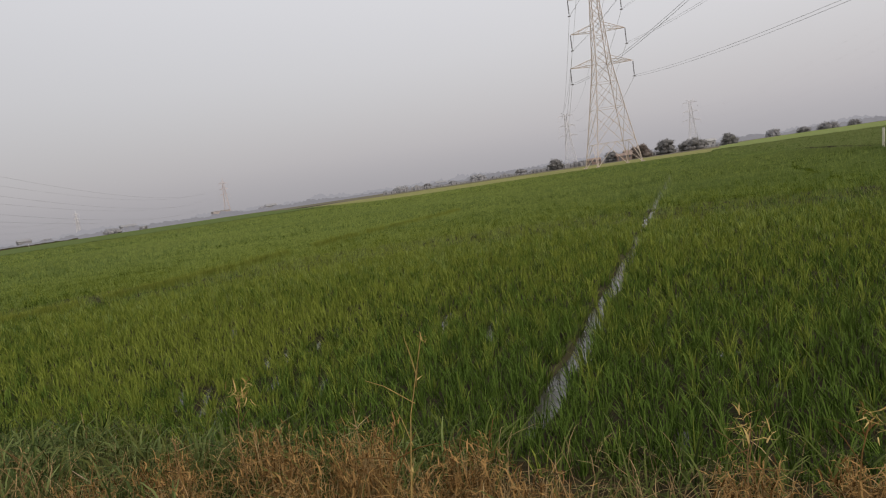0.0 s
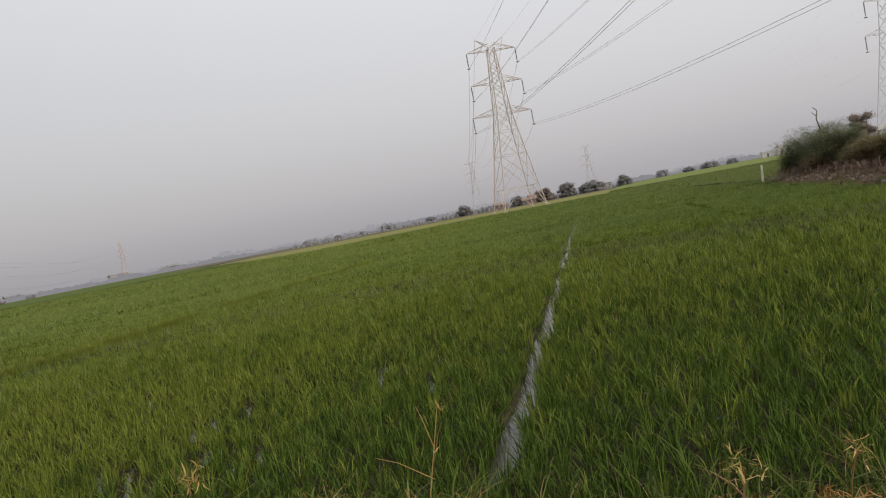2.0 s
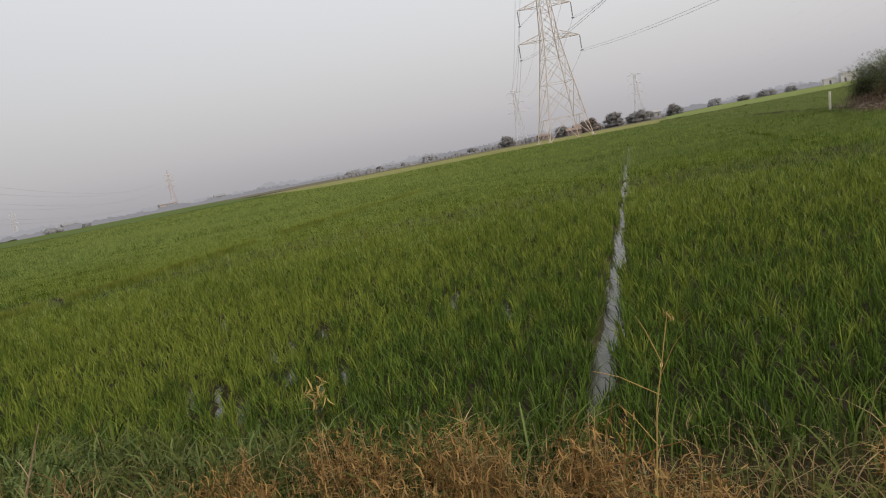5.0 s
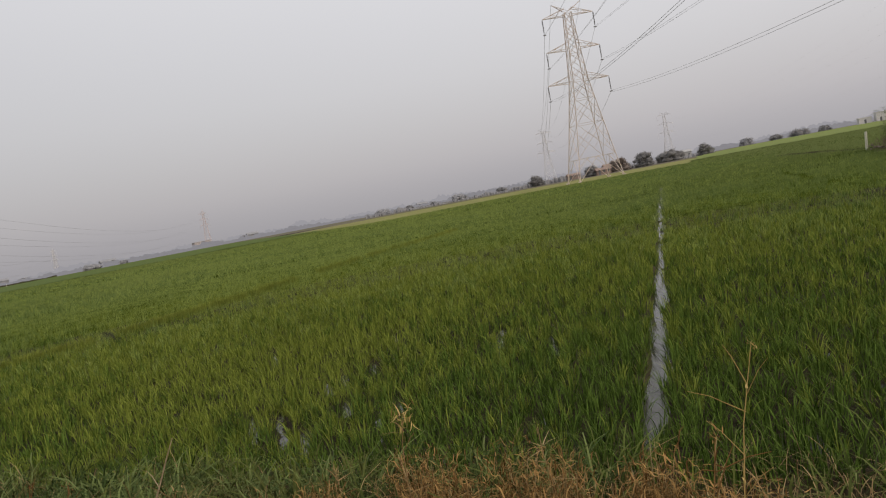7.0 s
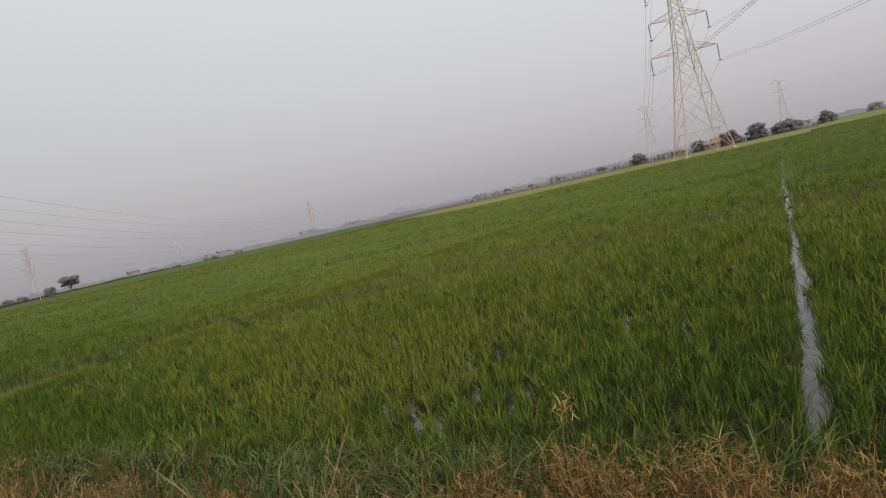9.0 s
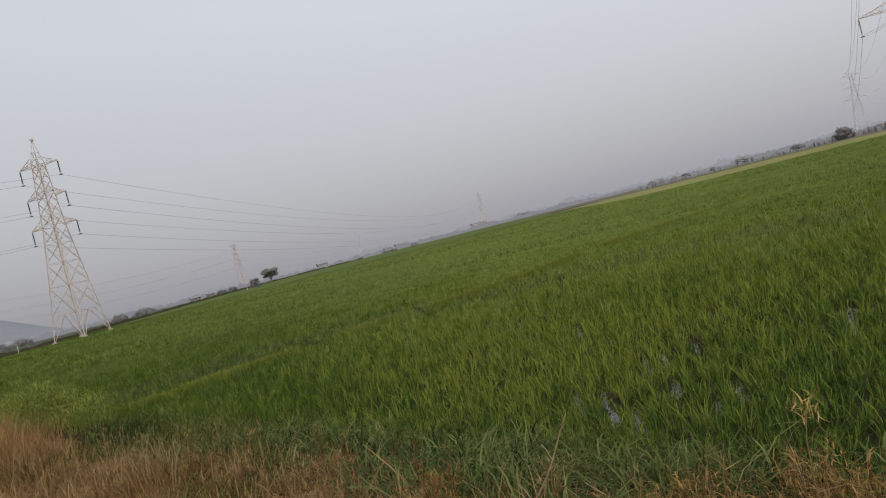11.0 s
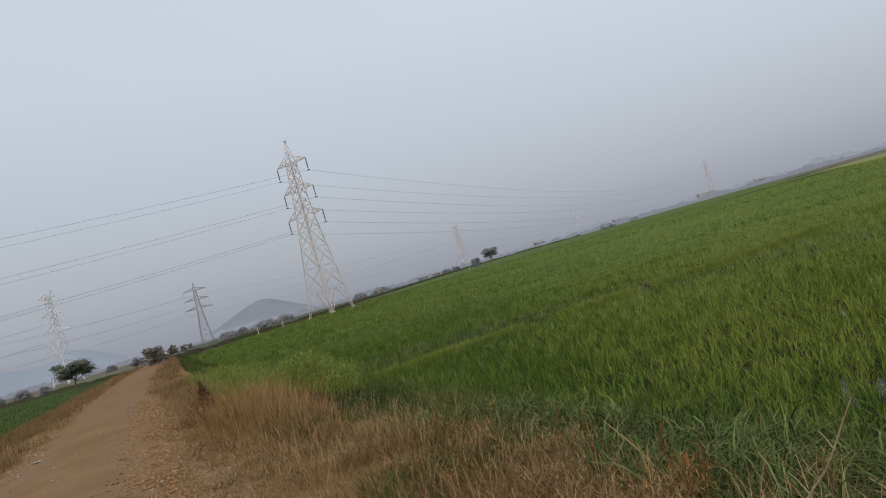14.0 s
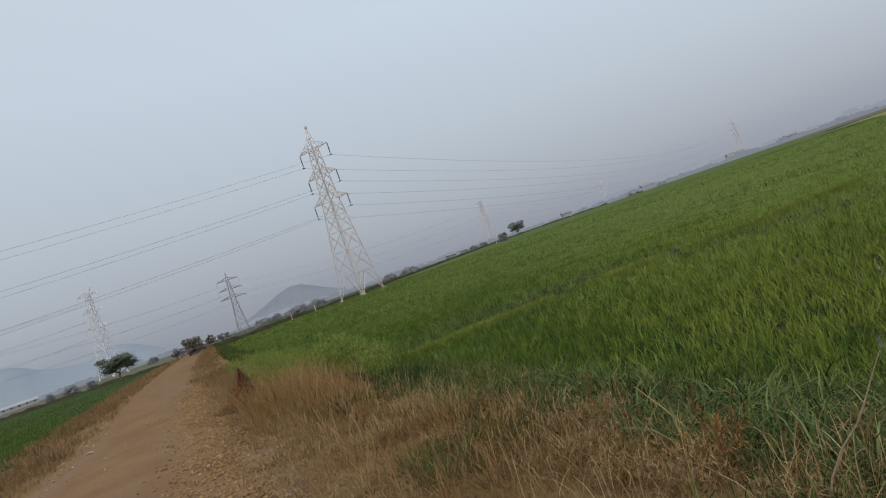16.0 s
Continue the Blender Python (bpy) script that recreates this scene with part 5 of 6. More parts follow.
def wire(a, b, sag, r, mat, label):
    """A hanging conductor between two points."""
    cu = bpy.data.curves.new("power_line", "CURVE")
    cu.dimensions, cu.bevel_depth, cu.bevel_resolution = "3D", r, 0
    sp = cu.splines.new("POLY")
    k = 36
    sp.points.add(k)
    for i in range(k + 1):
        t = i / k
        p = a.lerp(b, t)
        sp.points[i].co = (p.x, p.y, p.z - 4 * sag * t * (1 - t), 1)
    cu.materials.append(mat)
    return tagged(new("power_line", cu), label, "power line", group="overhead power lines")


def line(tips_a, tips_b, sag, r, mat, twin=0.45, label="sagging twin aluminium conductor hung between pylons", earth=True):
    n = min(len(tips_a), len(tips_b))
    for i in range(n):
        if i >= 6 and not earth:
            continue
        a, b = tips_a[i], tips_b[i]
        if i < 6 and twin:
            d = (b - a).normalized()
            side = (Vector((-d.y, d.x, 0)).normalized() * 0.6 + Vector((0, 0, 0.8))) * twin / 2
            for q in (1, -1):
                wire(a + side * q, b + side * q, sag, r, mat, label)
        else:
            wire(a, b, sag * 0.8, r * 0.7, mat, "thin earth wire strung over the pylons")


def tower_tips(at, yaw, arms=(40.0, 32.0, 24.2), half=(6.3, 6.6, 7.6), drop=3.7, top=43.0, horns=True):
    m = pose(at[0], at[1], 0, 0, 0, yaw)
    t = [m @ Vector((s * h, 0, z - drop)) for z, h in zip(arms, half) for s in (1, -1)]
    return t + ([m @ Vector((s * 3.6, 0, top)) for s in (1, -1)] if horns else [m @ Vector((0, 0, 42.4))])


SLIM = dict(top=42.4, base=7.5, arms=(36.9, 30.3, 24.0), half=(4.75, 4.8, 5.6), drop=3.1, horns=False, waist=3.0)
SLIM_NEAR = dict(SLIM, fat=0.68)
P1 = pylon("pylon", (32.6, 160.0), 6.0, STEEL, "pale galvanised lattice pylon with horned top and six arms", base=10.8, waist=3.7, fat=0.70)
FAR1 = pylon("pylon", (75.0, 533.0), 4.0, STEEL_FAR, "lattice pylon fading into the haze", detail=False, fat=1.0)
P5 = tower_tips((27.0, -140.0), 0.0)
P5 = [t + Vector((-13.0, 0, 0)) if i in (1, 3, 5) else t for i, t in enumerate(P5)]
line(P1, P5, 7.6, 0.021, WIRE, twin=0.6)
line(P1, FAR1, 11.0, 0.05, WIRE_FAR, twin=0)
P2 = pylon("pylon", (-130.0, 87.8), 13.9, STEEL, "cream galvanised lattice pylon with a pointed peak", **SLIM_NEAR)
T22 = pylon("pylon", (-287.0, 718.0), 13.9, STEEL_RUST, "rust-tinted lattice pylon faint in the haze", detail=False, fat=1.0, **SLIM)
P6 = tower_tips((-161.0, -310.0), 5.0, SLIM["arms"], SLIM["half"], 3.1, horns=False)
line(P2, P6, 13.0, 0.036, WIRE, twin=0, earth=False)
line(P2, T22, 19.0, 0.040, WIRE, twin=0, earth=False)
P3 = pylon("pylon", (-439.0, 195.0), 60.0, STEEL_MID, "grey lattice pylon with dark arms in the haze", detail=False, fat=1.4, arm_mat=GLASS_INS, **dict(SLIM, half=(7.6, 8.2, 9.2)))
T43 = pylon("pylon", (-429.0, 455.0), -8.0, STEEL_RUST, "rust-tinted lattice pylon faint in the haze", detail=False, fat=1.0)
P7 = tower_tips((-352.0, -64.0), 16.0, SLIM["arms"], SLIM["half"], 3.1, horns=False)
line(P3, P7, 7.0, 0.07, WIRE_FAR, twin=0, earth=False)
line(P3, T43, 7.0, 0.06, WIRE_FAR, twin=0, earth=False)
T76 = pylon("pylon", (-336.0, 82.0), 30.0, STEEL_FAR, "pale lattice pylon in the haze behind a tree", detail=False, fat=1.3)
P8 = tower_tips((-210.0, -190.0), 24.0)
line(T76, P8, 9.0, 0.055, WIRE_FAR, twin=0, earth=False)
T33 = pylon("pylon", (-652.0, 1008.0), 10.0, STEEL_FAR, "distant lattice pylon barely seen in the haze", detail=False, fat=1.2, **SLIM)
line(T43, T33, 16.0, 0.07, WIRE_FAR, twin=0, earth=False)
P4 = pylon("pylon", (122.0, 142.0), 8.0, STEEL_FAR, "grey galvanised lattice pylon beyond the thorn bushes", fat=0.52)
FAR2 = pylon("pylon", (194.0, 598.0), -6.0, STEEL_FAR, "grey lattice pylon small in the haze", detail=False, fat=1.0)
line(P4, FAR2, 13.0, 0.008, WIRE_FAR, twin=0, earth=False)
P9 = tower_tips((150.0, -160.0), -8.0)
line(P4, P9, 10.0, 0.008, WIRE_FAR, twin=0, earth=False)


# ---- trees ----
def tree(name, at, h, w, mat, label, seed, cards=900, size=0.5, trunk=0.3, clear=0.35, parts_z=0.0, flat=0.7, lean=0.0):
    """A trunk with limbs and a crown of many small leaf clumps with gaps."""
    root = new(name)
    root.location = (at[0], at[1], parts_z)
    g = np.random.default_rng(seed)
    bm = bmesh.new()
    r0 = 0.035 * h
    tube(bm, ((0, 0, -0.1), (0.03 * h * g.normal(), 0, clear * h * 0.6), (0.03 * h * g.normal(), 0.03 * h, clear * h)), (r0, r0 * 0.75, r0 * 0.6), 7)
    limbs = []
    for i in range(7):
        a = 2 * math.pi * i / 7 + g.normal(0, 0.3)
        wide = 0.36 if clear > 0.3 else 0.26
        e = Vector((math.cos(a) * w * wide * g.uniform(0.5, 1), math.sin(a) * w * wide * g.uniform(0.5, 1), h * g.uniform(0.55, 0.93)))
        s = Vector((0, 0, clear * h * g.uniform(0.75, 1)))
        m = s.lerp(e, 0.5) + Vector((0, 0, -0.04 * h))
        tube(bm, (s, m, e), (r0 * 0.45, r0 * 0.3, r0 * 0.1), 5)
        limbs.append(e)
    part("trunk", bm, BARK if mat is not LEAF_HAZE else LEAF_HAZE, root)
    cen = []
    low = [] if clear > 0.3 else [Vector((math.cos(q) * w * 0.31 * g.uniform(0.7, 1.1), math.sin(q) * w * 0.31 * g.uniform(0.7, 1.1), h * z * g.uniform(0.85, 1.2))) for q in np.linspace(0, 5.2, 6) for z in (0.14, 0.42)]
    for e in limbs + low + [Vector((0, 0, h * 0.62)), Vector((w * 0.2, w * 0.1, h * 0.58)), Vector((-w * 0.2, -w * 0.1, h * 0.58)), Vector((0, 0, h * 0.85)), Vector((w * 0.12, 0, h * 0.7)), Vector((-w * 0.14, w * 0.1, h * 0.72))]:
        cen.append((e.x, e.y, e.z, w * g.uniform(0.10, 0.25)))
    cen = np.array(cen)
    cen[:, 0] += lean * w * (cen[:, 2] / h) * 2
    pick = g.integers(0, len(cen), cards)
    d = g.normal(0, 1, (cards, 3))
    d /= np.linalg.norm(d, axis=1)[:, None]
    rad = cen[pick, 3] * g.uniform(0.0, 1.0, cards) ** 0.4
    p = cen[pick, :3] + d * rad[:, None] * np.array((1, 1, flat))
    # loose outer sprays break the outline
    spray = g.uniform(0, 1, cards) < 0.10
    p += np.where(spray[:, None], d * cen[pick, 3][:, None] * g.uniform(0.05, 0.2, cards)[:, None], 0.0)
    p[:, 2] = np.maximum(p[:, 2], 0.15)
    u = g.normal(0, 1, (cards, 3))
    u /= np.linalg.norm(u, axis=1)[:, None]
    v = np.cross(u, g.normal(0, 1, (cards, 3)))
    v /= np.linalg.norm(v, axis=1)[:, None]
    sz = size * g.uniform(0.5, 1.2, cards)[:, None]
    co = np.stack((p - u * sz * 0.6, p + v * sz * 0.32, p + u * sz * 0.6, p - v * sz * 0.32), 1).reshape(-1, 3)
    k = np.arange(cards)[:, None] * 4
    tr = np.concatenate((k + np.array([[0, 1, 2]]), k + np.array([[0, 2, 3]])))
    # inner masses of foliage that close the crown behind its leaves
    core = bmesh.new()
    bmesh.ops.create_icosphere(core, subdivisions=2, radius=1)
    ball = np.array([v.co for v in core.verts])
    ball_tris = np.array([[v.index for v in f.verts] for f in core.faces])
    core.free()
    pieces = [(co, tr)]
    for c in cen:
        lump = ball * (0.58 + 0.24 * g.uniform(-1, 1, (len(ball), 1))) * c[3] * np.array((1, 1, flat)) + c[:3]
        lump[:, 2] = np.maximum(lump[:, 2], 0.1)
        pieces.append((lump, ball_tris))
    tri_mesh("crown", *joined(pieces), mat, root)
    return tagged(root, label, "tree", group="trees along the horizon")


def at_yaw(yaw, r):
    a = radians(yaw)
    return MID[0] - r * math.sin(a), MID[1] + r * math.cos(a)


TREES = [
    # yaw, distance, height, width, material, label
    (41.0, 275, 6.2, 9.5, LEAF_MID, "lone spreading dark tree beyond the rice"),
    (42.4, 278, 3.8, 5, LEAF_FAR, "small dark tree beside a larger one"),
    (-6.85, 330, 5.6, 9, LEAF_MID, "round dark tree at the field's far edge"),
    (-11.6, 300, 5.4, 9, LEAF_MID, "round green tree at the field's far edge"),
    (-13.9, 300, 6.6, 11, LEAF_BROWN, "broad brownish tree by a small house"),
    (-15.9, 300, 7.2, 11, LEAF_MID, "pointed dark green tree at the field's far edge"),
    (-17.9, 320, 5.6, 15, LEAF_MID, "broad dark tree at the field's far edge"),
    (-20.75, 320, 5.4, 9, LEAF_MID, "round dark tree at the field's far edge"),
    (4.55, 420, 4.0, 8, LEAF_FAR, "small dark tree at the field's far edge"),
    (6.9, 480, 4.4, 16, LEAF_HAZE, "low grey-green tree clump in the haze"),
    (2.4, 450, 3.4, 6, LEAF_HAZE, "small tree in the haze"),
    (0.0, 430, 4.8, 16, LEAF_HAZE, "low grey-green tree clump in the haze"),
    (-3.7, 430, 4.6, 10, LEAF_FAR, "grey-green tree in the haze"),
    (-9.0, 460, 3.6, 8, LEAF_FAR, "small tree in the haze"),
    (-23.8, 520, 7.6, 14, LEAF_HAZE, "tree greyed in colour for the haze"),
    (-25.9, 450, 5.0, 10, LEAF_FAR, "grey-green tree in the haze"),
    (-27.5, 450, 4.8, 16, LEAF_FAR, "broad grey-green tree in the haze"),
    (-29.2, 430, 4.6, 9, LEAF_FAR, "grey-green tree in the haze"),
    (21.0, 600, 5.0, 16, LEAF_HAZE, "low trees paled in colour for the haze"),
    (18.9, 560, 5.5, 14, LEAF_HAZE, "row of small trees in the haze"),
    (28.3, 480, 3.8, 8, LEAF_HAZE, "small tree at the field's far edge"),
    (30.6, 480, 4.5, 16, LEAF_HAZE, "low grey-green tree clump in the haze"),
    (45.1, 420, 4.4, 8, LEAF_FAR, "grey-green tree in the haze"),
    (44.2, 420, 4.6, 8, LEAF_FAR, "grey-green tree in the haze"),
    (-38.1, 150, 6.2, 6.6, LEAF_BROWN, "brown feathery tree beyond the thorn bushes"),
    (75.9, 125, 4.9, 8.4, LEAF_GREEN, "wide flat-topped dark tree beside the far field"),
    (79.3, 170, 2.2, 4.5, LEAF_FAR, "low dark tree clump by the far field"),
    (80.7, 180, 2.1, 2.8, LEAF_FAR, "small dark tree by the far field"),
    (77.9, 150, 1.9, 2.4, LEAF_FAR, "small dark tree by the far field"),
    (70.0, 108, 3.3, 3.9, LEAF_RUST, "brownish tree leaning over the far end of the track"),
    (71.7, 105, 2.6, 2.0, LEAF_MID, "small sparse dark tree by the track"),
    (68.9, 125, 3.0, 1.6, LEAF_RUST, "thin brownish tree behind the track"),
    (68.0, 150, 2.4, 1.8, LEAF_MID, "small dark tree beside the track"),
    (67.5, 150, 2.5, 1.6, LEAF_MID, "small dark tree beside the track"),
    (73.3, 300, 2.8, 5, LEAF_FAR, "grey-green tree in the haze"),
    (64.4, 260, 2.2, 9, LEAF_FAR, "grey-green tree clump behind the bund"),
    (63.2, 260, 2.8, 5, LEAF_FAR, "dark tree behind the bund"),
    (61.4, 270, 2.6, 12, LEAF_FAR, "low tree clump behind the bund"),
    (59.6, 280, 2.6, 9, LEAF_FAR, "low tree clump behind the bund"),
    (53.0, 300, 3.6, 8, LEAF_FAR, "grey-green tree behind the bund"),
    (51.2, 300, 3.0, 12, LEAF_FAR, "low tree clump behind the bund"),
    (35.0, 600, 4.5, 14, LEAF_HAZE, "low trees paled in colour for the haze"),
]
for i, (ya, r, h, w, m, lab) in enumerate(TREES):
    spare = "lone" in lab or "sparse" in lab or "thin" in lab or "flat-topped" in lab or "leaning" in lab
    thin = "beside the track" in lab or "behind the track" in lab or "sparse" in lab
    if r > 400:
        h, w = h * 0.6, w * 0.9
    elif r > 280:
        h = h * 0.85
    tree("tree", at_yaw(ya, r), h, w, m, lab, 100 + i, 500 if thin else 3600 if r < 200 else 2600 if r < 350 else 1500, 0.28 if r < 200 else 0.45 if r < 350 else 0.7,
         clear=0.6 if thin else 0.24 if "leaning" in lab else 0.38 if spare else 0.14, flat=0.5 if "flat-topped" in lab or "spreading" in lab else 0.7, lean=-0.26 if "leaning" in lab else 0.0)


def build_treeline(name, r, depth, low, high, seed, mat, label, yaw0=-64, yaw1=102):
    """One unbroken belt of woods and scrub along the horizon, with an uneven top."""
    ya = np.arange(yaw0, yaw1, 0.035)
    a = np.radians(ya)
    k = 0.42 * value_noise(ya * 0.55, ya * 0, seed) + 0.3 * value_noise(ya * 2.3, ya * 0, seed + 1) + 0.28 * value_noise(ya * 6.1, ya * 0, seed + 2)
    top = low + (high - low) * np.clip(k - 0.22, 0, 1) ** 1.3 * 2
    co, rows = [], ((0, -0.5), (0.15, 0.55), (0.4, 1.0), (0.75, 0.8), (1.0, -0.5))
    for f, z in rows:
        rr = r + depth * f + 4 * value_noise(ya * 9, ya * 0 + f, seed + 5)
        co.append(np.stack((MID[0] - rr * np.sin(a), MID[1] + rr * np.cos(a), np.where(z > 0, top * z, z)), 1))
    n = len(ya)
    idx = np.arange(n * len(rows)).reshape(len(rows), n)
    q = np.stack((idx[:-1, :-1], idx[:-1, 1:], idx[1:, 1:], idx[1:, :-1]), 2).reshape(-1, 4)
    return tagged(mesh_object(name, np.concatenate(co), q, mat), label, "woods", kind="structure")


build_treeline("backdrop_woods", 520, 60, 1.6, 4.6, 71, WOODS, "low grey woods and scrub on the horizon, glowing as haze")
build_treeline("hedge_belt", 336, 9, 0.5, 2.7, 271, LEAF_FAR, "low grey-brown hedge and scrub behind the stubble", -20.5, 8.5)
build_treeline("backdrop_woods_far", 760, 90, 3.2, 9.0, 171, WOODS_FAR, "pale far woods on the horizon, glowing as haze")


def build_near_scrub():
    """Low scrub behind the far bunds."""
    m = 26000
    ya = rng.uniform(36, 69, m)
    lim = reach(ya)
    r = lim + 35 + rng.uniform(0, 120, m)
    k = value_noise(ya * 1.6, r * 0.02, 75)
    z = rng.uniform(0, 1, m) * 1.1 * np.clip(k - 0.35, 0.05, 1)
    a = np.radians(ya)
    p = np.stack((MID[0] - r * np.sin(a), MID[1] + r * np.cos(a), z), 1)
    u, v = rng.normal(0, 0.4, (m, 3)), rng.normal(0, 0.4, (m, 3))
    co = np.stack((p - u, p + v * 0.8, p + u), 1).reshape(-1, 3)
    return tagged(tri_mesh("scrub", co, np.arange(3 * m).reshape(-1, 3), LEAF_GREEN), "low grey-green scrub behind the field bunds", "scrub", kind="stuff")


build_near_scrub()


# ---- thorn bushes on the rubble mound ----
def build_mound():
    vs, fs = [], []
    k = 60
    ax, ay, bx, by = 27.5, 44.8, 15.0, 12.5
    d = Vector((bx - ax, by - ay)).normalized()
    for i in range(k + 1):
        t = i / k
        x, y = ax + (bx - ax) * t, ay + (by - ay) * t
        h = (0.48 + 0.22 * noise.noise((x * 0.4, y * 0.4, 0))) * min(1, t * 8 + 0.15)
        for j in range(13):
            o = (j / 12 * 2 - 1) * 2.4
            z = h * math.cos(o / 2.4 * math.pi / 2) ** 0.8 if abs(o) < 2.39 else -0.1
            z += 0.16 * noise.noise((x * 1.7 + o, y * 1.7, 5)) if 0 < j < 12 else 0
            vs.append((x + d.y * o + 1.6, y - d.x * o, z))
    for i in range(k):
        for j in range(12):
            a = i * 13 + j
            fs.append((a, a + 1, a + 14, a + 13))
    return tagged(mesh_object("rubble_mound", vs, fs, MOUND, smooth=True), "low earth and rubble mound overgrown with thorn bushes", "mound", kind="structure")


build_mound()


def thorn_bush(x, y, z, h, w, seed, label, leaf_mat=LEAF_BUSH):
    root = new("thorn_bush")
    root.location = (x, y, z)
    g = np.random.default_rng(seed)
    bm = bmesh.new()
    pieces = []
    for i in range(44):
        a = g.uniform(0, 6.28)
        out, up = w * 0.5 * g.uniform(0.25, 1.0), h * g.uniform(0.25, 1.0) ** 0.8
        e = Vector((math.cos(a) * out, math.sin(a) * out, up))
        m = e * 0.5 + Vector((0, 0, up * 0.18))
        tube(bm, ((0, 0, -0.1), m, e), (0.024, 0.014, 0.004), 5)
        # flat sprays of small leaves along the outer half
        for t in np.linspace(0.45, 1.0, 6):
            p = np.array(m * (1 - abs(2 * t - 1)) * 0.3) + np.array(e) * t * 0.95
            q = 56
            base = p + g.normal(0, 1, (q, 3)) * np.array((0.27, 0.27, 0.09))
            base[:, 2] = np.maximum(base[:, 2], 0.05)
            pieces.append(blades(base, g.uniform(0, 6.28, q), g.uniform(0.08, 0.20, q), g.uniform(-0.05, 0.10, q), g.uniform(0.05, 0.10, q), 1))
    part("branchwork", bm, BARK, root)
    co, tr = joined(pieces)
    tagged(tri_mesh("foliage", co, tr, leaf_mat, root), kind="stuff")
    q = 1500
    a, rr = g.uniform(0, 6.28, q), w * 0.5 * np.sqrt(g.uniform(0, 1, q))
    base = np.stack((np.cos(a) * rr, np.sin(a) * rr, g.uniform(0, 0.42, q) * h), 1)
    co, tr = blades(base, g.uniform(0, 6.28, q), g.uniform(0.1, 0.5, q), g.normal(0.05, 0.16, q), g.uniform(0.012, 0.03, q), 2)
    tagged(tri_mesh("dead_twigs", co, tr, TWIG, root), kind="stuff")
    return tagged(root, label, "bush", group="thorn bushes on the mound")


BUSHES = [(28.2, 42.8, 0.1, 2.7, 2.3), (28.1, 40.2, 0.15, 3.35, 3.6), (27.2, 37.8, 0.2, 3.2, 3.6), (26.6, 35.4, 0.2, 2.8, 3.0), (26.2, 33.2, 0.3, 1.5, 2.2), (25.4, 28.4, 0.2, 2.8, 3.0), (23.5, 25.4, 0.2, 2.8, 3.4), (21.2, 21.2, 0.2, 2.8, 3.6)]
for i, (x, y, z, h, w) in enumerate(BUSHES):
    thorn_bush(x, y, z, h, w, 300 + i, "dense dark green thorn bush on a rubble mound" if i < 3 else "thorn bush with brownish lower twigs on a rubble mound")
for i, (x, y, z, h, w) in enumerate(((26.0, 36.3, 0.2, 1.5, 2.4), (25.6, 32.6, 0.2, 1.9, 2.8), (24.9, 30.4, 0.2, 2.0, 3.0), (22.6, 23.4, 0.2, 1.8, 2.8))):
    thorn_bush(x, y, z, h, w, 340 + i, "withered brown thorn bush on a rubble mound", LEAF_DRY_BUSH)
bm = bmesh.new()
tube(bm, ((0, 0, 0), (0.05, 0, 1.6), (-0.08, 0.05, 2.3), (0.02, 0.0, 2.8), (-0.22, 0.05, 3.05)), (0.05, 0.042, 0.034, 0.03, 0.02), 7)
tube(bm, ((-0.05, 0, 2.45), (-0.35, 0, 2.75)), (0.03, 0.012), 5)
snag = tagged(part("bare_snag", bm, BARK), "bare crooked dead stem rising from the bushes", "dead stem")
snag.location = (27.4, 38.6, 1.35)
RUBBLE = [me.copy() for me in STONES]
for me in RUBBLE:
    me.materials[0] = RUBBLE_STONE
for i in range(150):
    t = random.random()
    x, y = 27.0 - 12.0 * t + random.uniform(-0.75, 0.9) - 0.3, 44.0 - 31 * t
    r = random.uniform(0.05, 0.15)
    ob = tagged(new("rubble", RUBBLE[i % 5]), "broken rubble stone on the mound's foot", "stone", group="rubble on the mound")
    ob.matrix_basis = pose(x + 0.2, y, 0.26 + random.uniform(0, 0.2), 0, 0, random.uniform(0, 360)) @ Matrix.Diagonal((r, r * random.uniform(0.6, 1), r, 1))


def build_brush():
    """Dead brushwood and dry weeds thrown over the mound."""
    m = 5200
    t = rng.uniform(0, 1, m)
    o = rng.normal(0, 0.95, m)
    x, y = 27.5 - 12.5 * t + 1.0 + o, 44.8 - 32.3 * t + 0.37 * o
    z = 0.42 * np.cos(np.clip(o / 2.2, -1, 1) * 1.5) + rng.uniform(0, 0.35, m)
    co, tr = blades(np.stack((x, y, z), 1), rng.uniform(0, 6.28, m), rng.uniform(0.1, 0.45, m), rng.normal(0.16, 0.2, m), rng.uniform(0.02, 0.045, m), 2)
    return tagged(tri_mesh("brushwood", co, tr, TWIG), "brown dead brushwood and dry weeds over the rubble mound", "brushwood", kind="stuff")


build_brush()

# boundary post
bm = bmesh.new()
box(bm, -0.065, -0.065, -0.2, 0.065, 0.065, 1.36)
bmesh.ops.bevel(bm, geom=bm.edges[:], offset=0.015, segments=2, affect="EDGES")
post = tagged(part("boundary_post", bm, WHITE), "white-painted square concrete boundary post in the rice", "post")
post.matrix_basis = pose(27.4, 45.6, 0, 2, 3, 15)


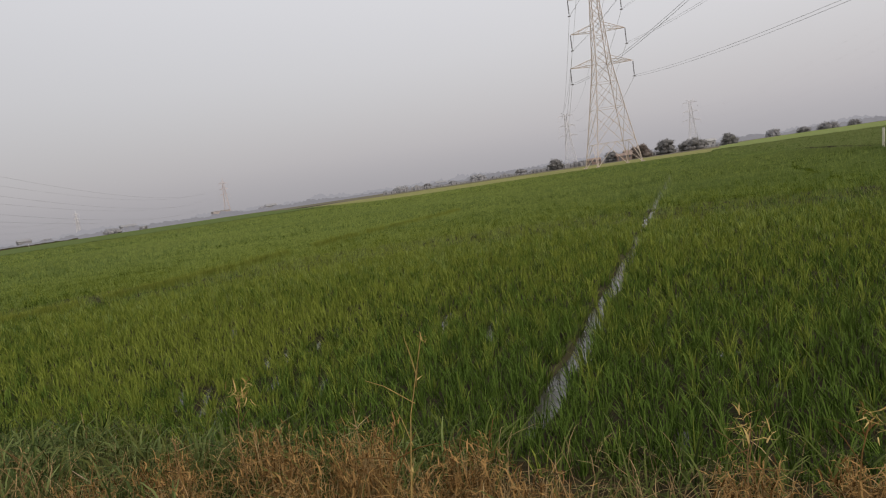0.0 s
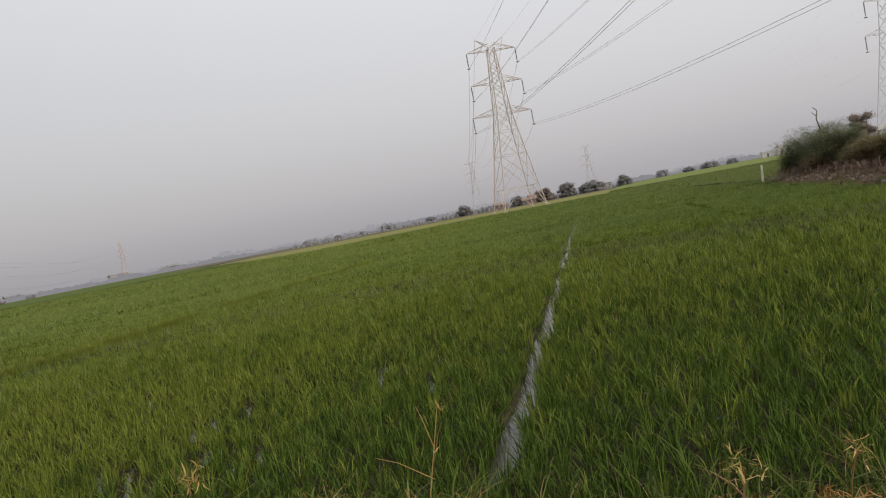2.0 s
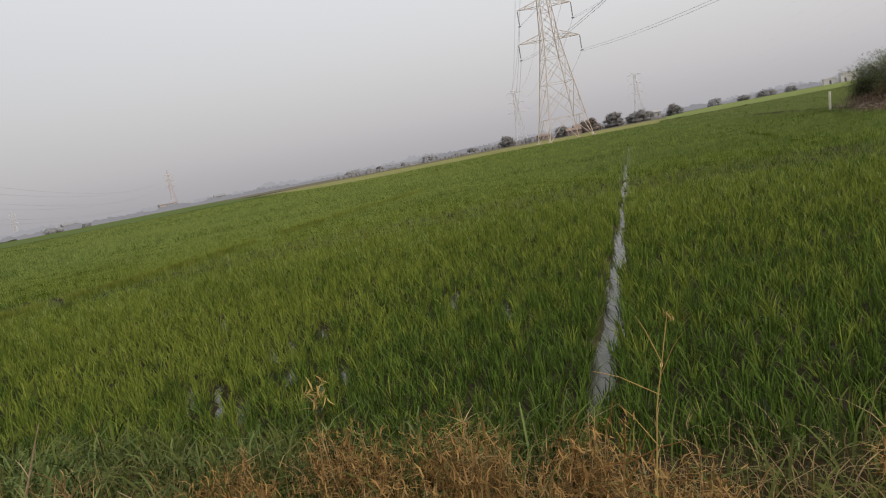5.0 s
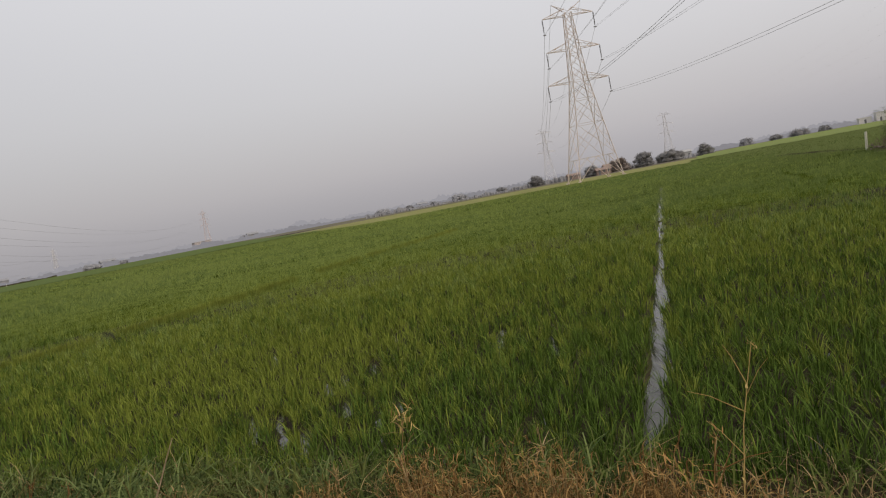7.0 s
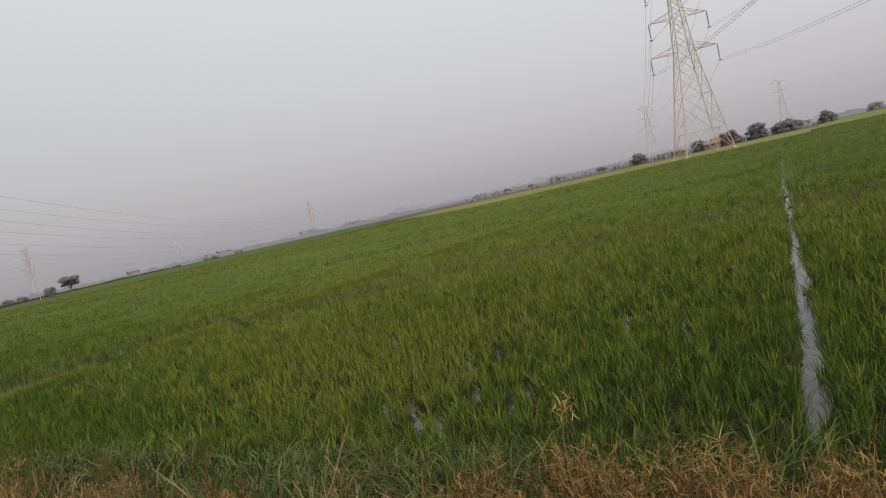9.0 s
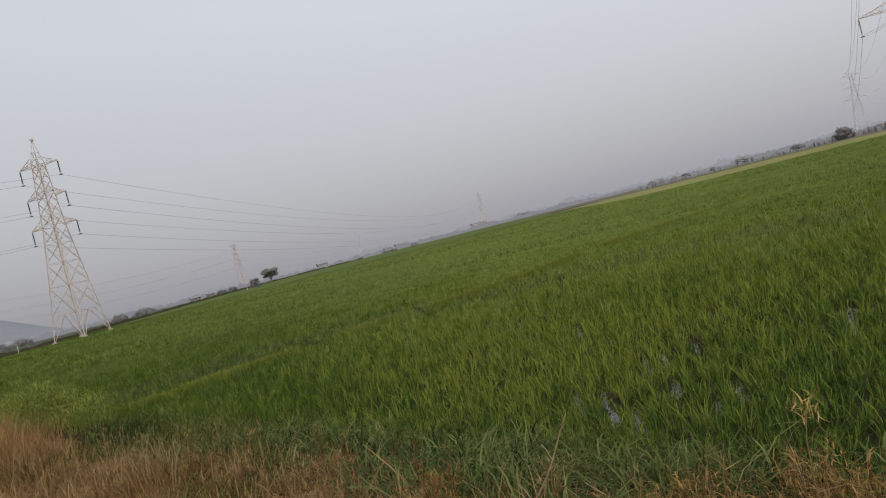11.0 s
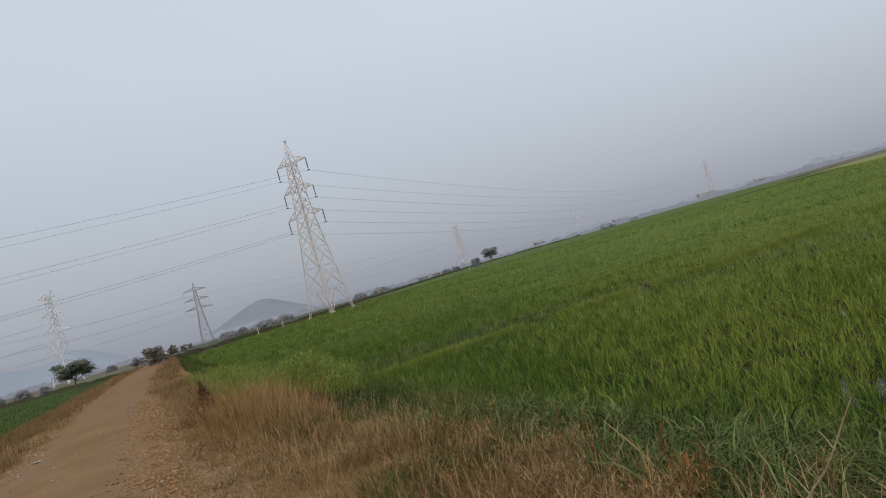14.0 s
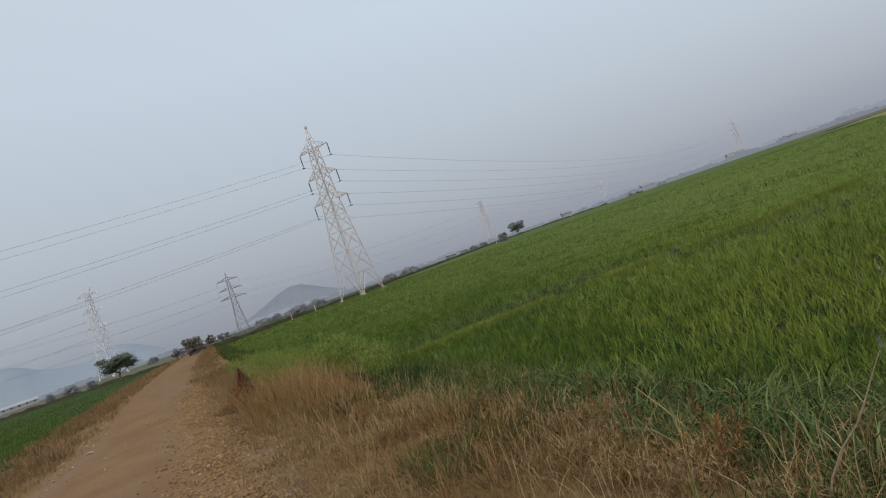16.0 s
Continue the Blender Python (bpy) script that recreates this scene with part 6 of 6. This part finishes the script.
# ---- far buildings ----
def house(name, yaw, r, w, d, h, wall, label, pitched=True, openings=3):
    x, y = at_yaw(yaw, r)
    root = new(name)
    root.matrix_basis = pose(x, y, 0, 0, 0, yaw + 12)
    bm = bmesh.new()
    box(bm, -w / 2, -d / 2, -0.2, w / 2, d / 2, h)
    part("wall", bm, wall, root)
    bm = bmesh.new()
    if pitched:
        v = [bm.verts.new(p) for p in ((-w / 2 - 0.4, -d / 2 - 0.4, h + 0.02), (w / 2 + 0.4, -d / 2 - 0.4, h + 0.02), (w / 2 + 0.4, d / 2 + 0.4, h + 0.02), (-w / 2 - 0.4, d / 2 + 0.4, h + 0.02), (-w / 2 - 0.4, 0, h + d * 0.22), (w / 2 + 0.4, 0, h + d * 0.22))]
        for f in ((0, 1, 5, 4), (2, 3, 4, 5), (1, 2, 5), (3, 0, 4), (3, 2, 1, 0)):
            bm.faces.new([v[i] for i in f])
    else:
        box(bm, -w / 2 - 0.2, -d / 2 - 0.2, h + 0.01, w / 2 + 0.2, d / 2 + 0.2, h + 0.45)
    part("roof", bm, wall if wall in (PLASTER_HAZE, TERRACOTTA) or not pitched else ROOFING, root)
    for i in range(openings):
        bm = bmesh.new()
        cx = -w / 2 + w * (i + 0.5) / openings
        box(bm, cx - 0.5, -d / 2 - 0.06, 1.0 if i else 0.0, cx + 0.5, -d / 2 - 0.01, 2.2)
        part("window" if i else "door", bm, OPENING, root)
    return tagged(root, label, "house", group="buildings along the horizon")


for args in ((22.3, 640, 15, 10, 5.8, ORANGE, "terracotta-coloured block building in the haze", False, 4),
             (18.2, 640, 10, 8, 4, PLASTER_HAZE, "small white house in the haze"),
             (-12.5, 296, 6, 5, 2.0, TERRACOTTA, "small orange-brown house among the trees"),
             (-13.2, 318, 7, 6, 3.0, TERRACOTTA, "orange-brown house with a sheet roof among the trees"),
             (-10.0, 330, 6, 5, 1.9, TERRACOTTA, "low orange-brown house beside the pylon"),
             (-31.7, 430, 6, 5, 3.0, WHITEWASH, "small flat-roofed white house beside the thorn bushes", False, 1),
             (-32.9, 430, 8, 6, 4.6, WHITEWASH, "taller flat-roofed white house beside the thorn bushes", False, 2),
             (-19.0, 420, 9, 6, 3.2, PLASTER, "small pale house among the trees"),
             (-39.8, 300, 20, 9, 2.9, PLASTER, "long white shed beyond the bushes", True, 6),
             (47.2, 430, 6, 4, 2.3, PLASTER_HAZE, "white house behind the bund"),
             (46.0, 480, 5, 4, 2.5, PLASTER_HAZE, "white house with a pitched roof behind the bund"),
             (3.4, 540, 8, 6, 2.2, PLASTER_HAZE, "pale house far behind the stubble"),
             (70.9, 160, 3, 2.5, 1.5, PLASTER, "low white hut by the far end of the track"),
             (68.9, 165, 2.4, 2, 1.4, PLASTER, "low white hut by the far end of the track"),
             (82.9, 400, 21, 6, 2.0, PLASTER, "long low white shed across the fields", True, 6),
             (29.4, 620, 12, 8, 4, PLASTER_HAZE, "pale house in the haze"),
             (36.5, 600, 9, 7, 4, PLASTER_HAZE, "pale house in the haze")):
    house("house", *args)


# ---- small posts on the bund ----
def marker_post(x, y, h, label):
    bm = bmesh.new()
    tube(bm, ((0, 0, -0.2), (0, 0, h * 0.5), (0.03, 0, h)), (0.07, 0.065, 0.06), 8)
    ob = tagged(part("marker_post", bm, WHITE), label, "post", group="posts along the bund")
    ob.location = (x, y, 0)


for ya, r in ((43.1, 250), (60.0, 158), (62.1, 150), (36.2, 380)):
    marker_post(*at_yaw(ya, r), 1.6, "short pale post on the field bund")


# ---- hills ----
def hill(name, crest, r, mat, label):
    """A far ridge whose crest is given as yaw and height angle."""
    vs, fs = [], []
    ya = [c[0] for c in crest]
    k = 60
    for i in range(k + 1):
        a = ya[0] + (ya[-1] - ya[0]) * i / k
        e = sum(np.interp(a + o, ya, [c[1] for c in crest]) for o in (-0.15, 0, 0.15)) / 3
        h = r * math.tan(radians(e)) * (1 + 0.02 * noise.noise((a * 1.7, 0, r))) if e > 0 else -2
        for j, (f, dr) in enumerate(((0, -350), (0.35, -260), (0.7, -150), (1.0, 0), (0.5, 220), (0, 420))):
            x, y = at_yaw(a, r + dr + 30 * noise.noise((a * 0.9, j * 1.3, 1)))
            vs.append((x, y, max(-2, h * f * (1 + 0.02 * noise.noise((a * 2.1, j * 2.0, 4))))))
    for i in range(k):
        for j in range(5):
            q = i * 6 + j
            fs.append((q, q + 6, q + 7, q + 1))
    return tagged(mesh_object(name, vs, fs, mat, smooth=True), label, "hill", kind="structure")


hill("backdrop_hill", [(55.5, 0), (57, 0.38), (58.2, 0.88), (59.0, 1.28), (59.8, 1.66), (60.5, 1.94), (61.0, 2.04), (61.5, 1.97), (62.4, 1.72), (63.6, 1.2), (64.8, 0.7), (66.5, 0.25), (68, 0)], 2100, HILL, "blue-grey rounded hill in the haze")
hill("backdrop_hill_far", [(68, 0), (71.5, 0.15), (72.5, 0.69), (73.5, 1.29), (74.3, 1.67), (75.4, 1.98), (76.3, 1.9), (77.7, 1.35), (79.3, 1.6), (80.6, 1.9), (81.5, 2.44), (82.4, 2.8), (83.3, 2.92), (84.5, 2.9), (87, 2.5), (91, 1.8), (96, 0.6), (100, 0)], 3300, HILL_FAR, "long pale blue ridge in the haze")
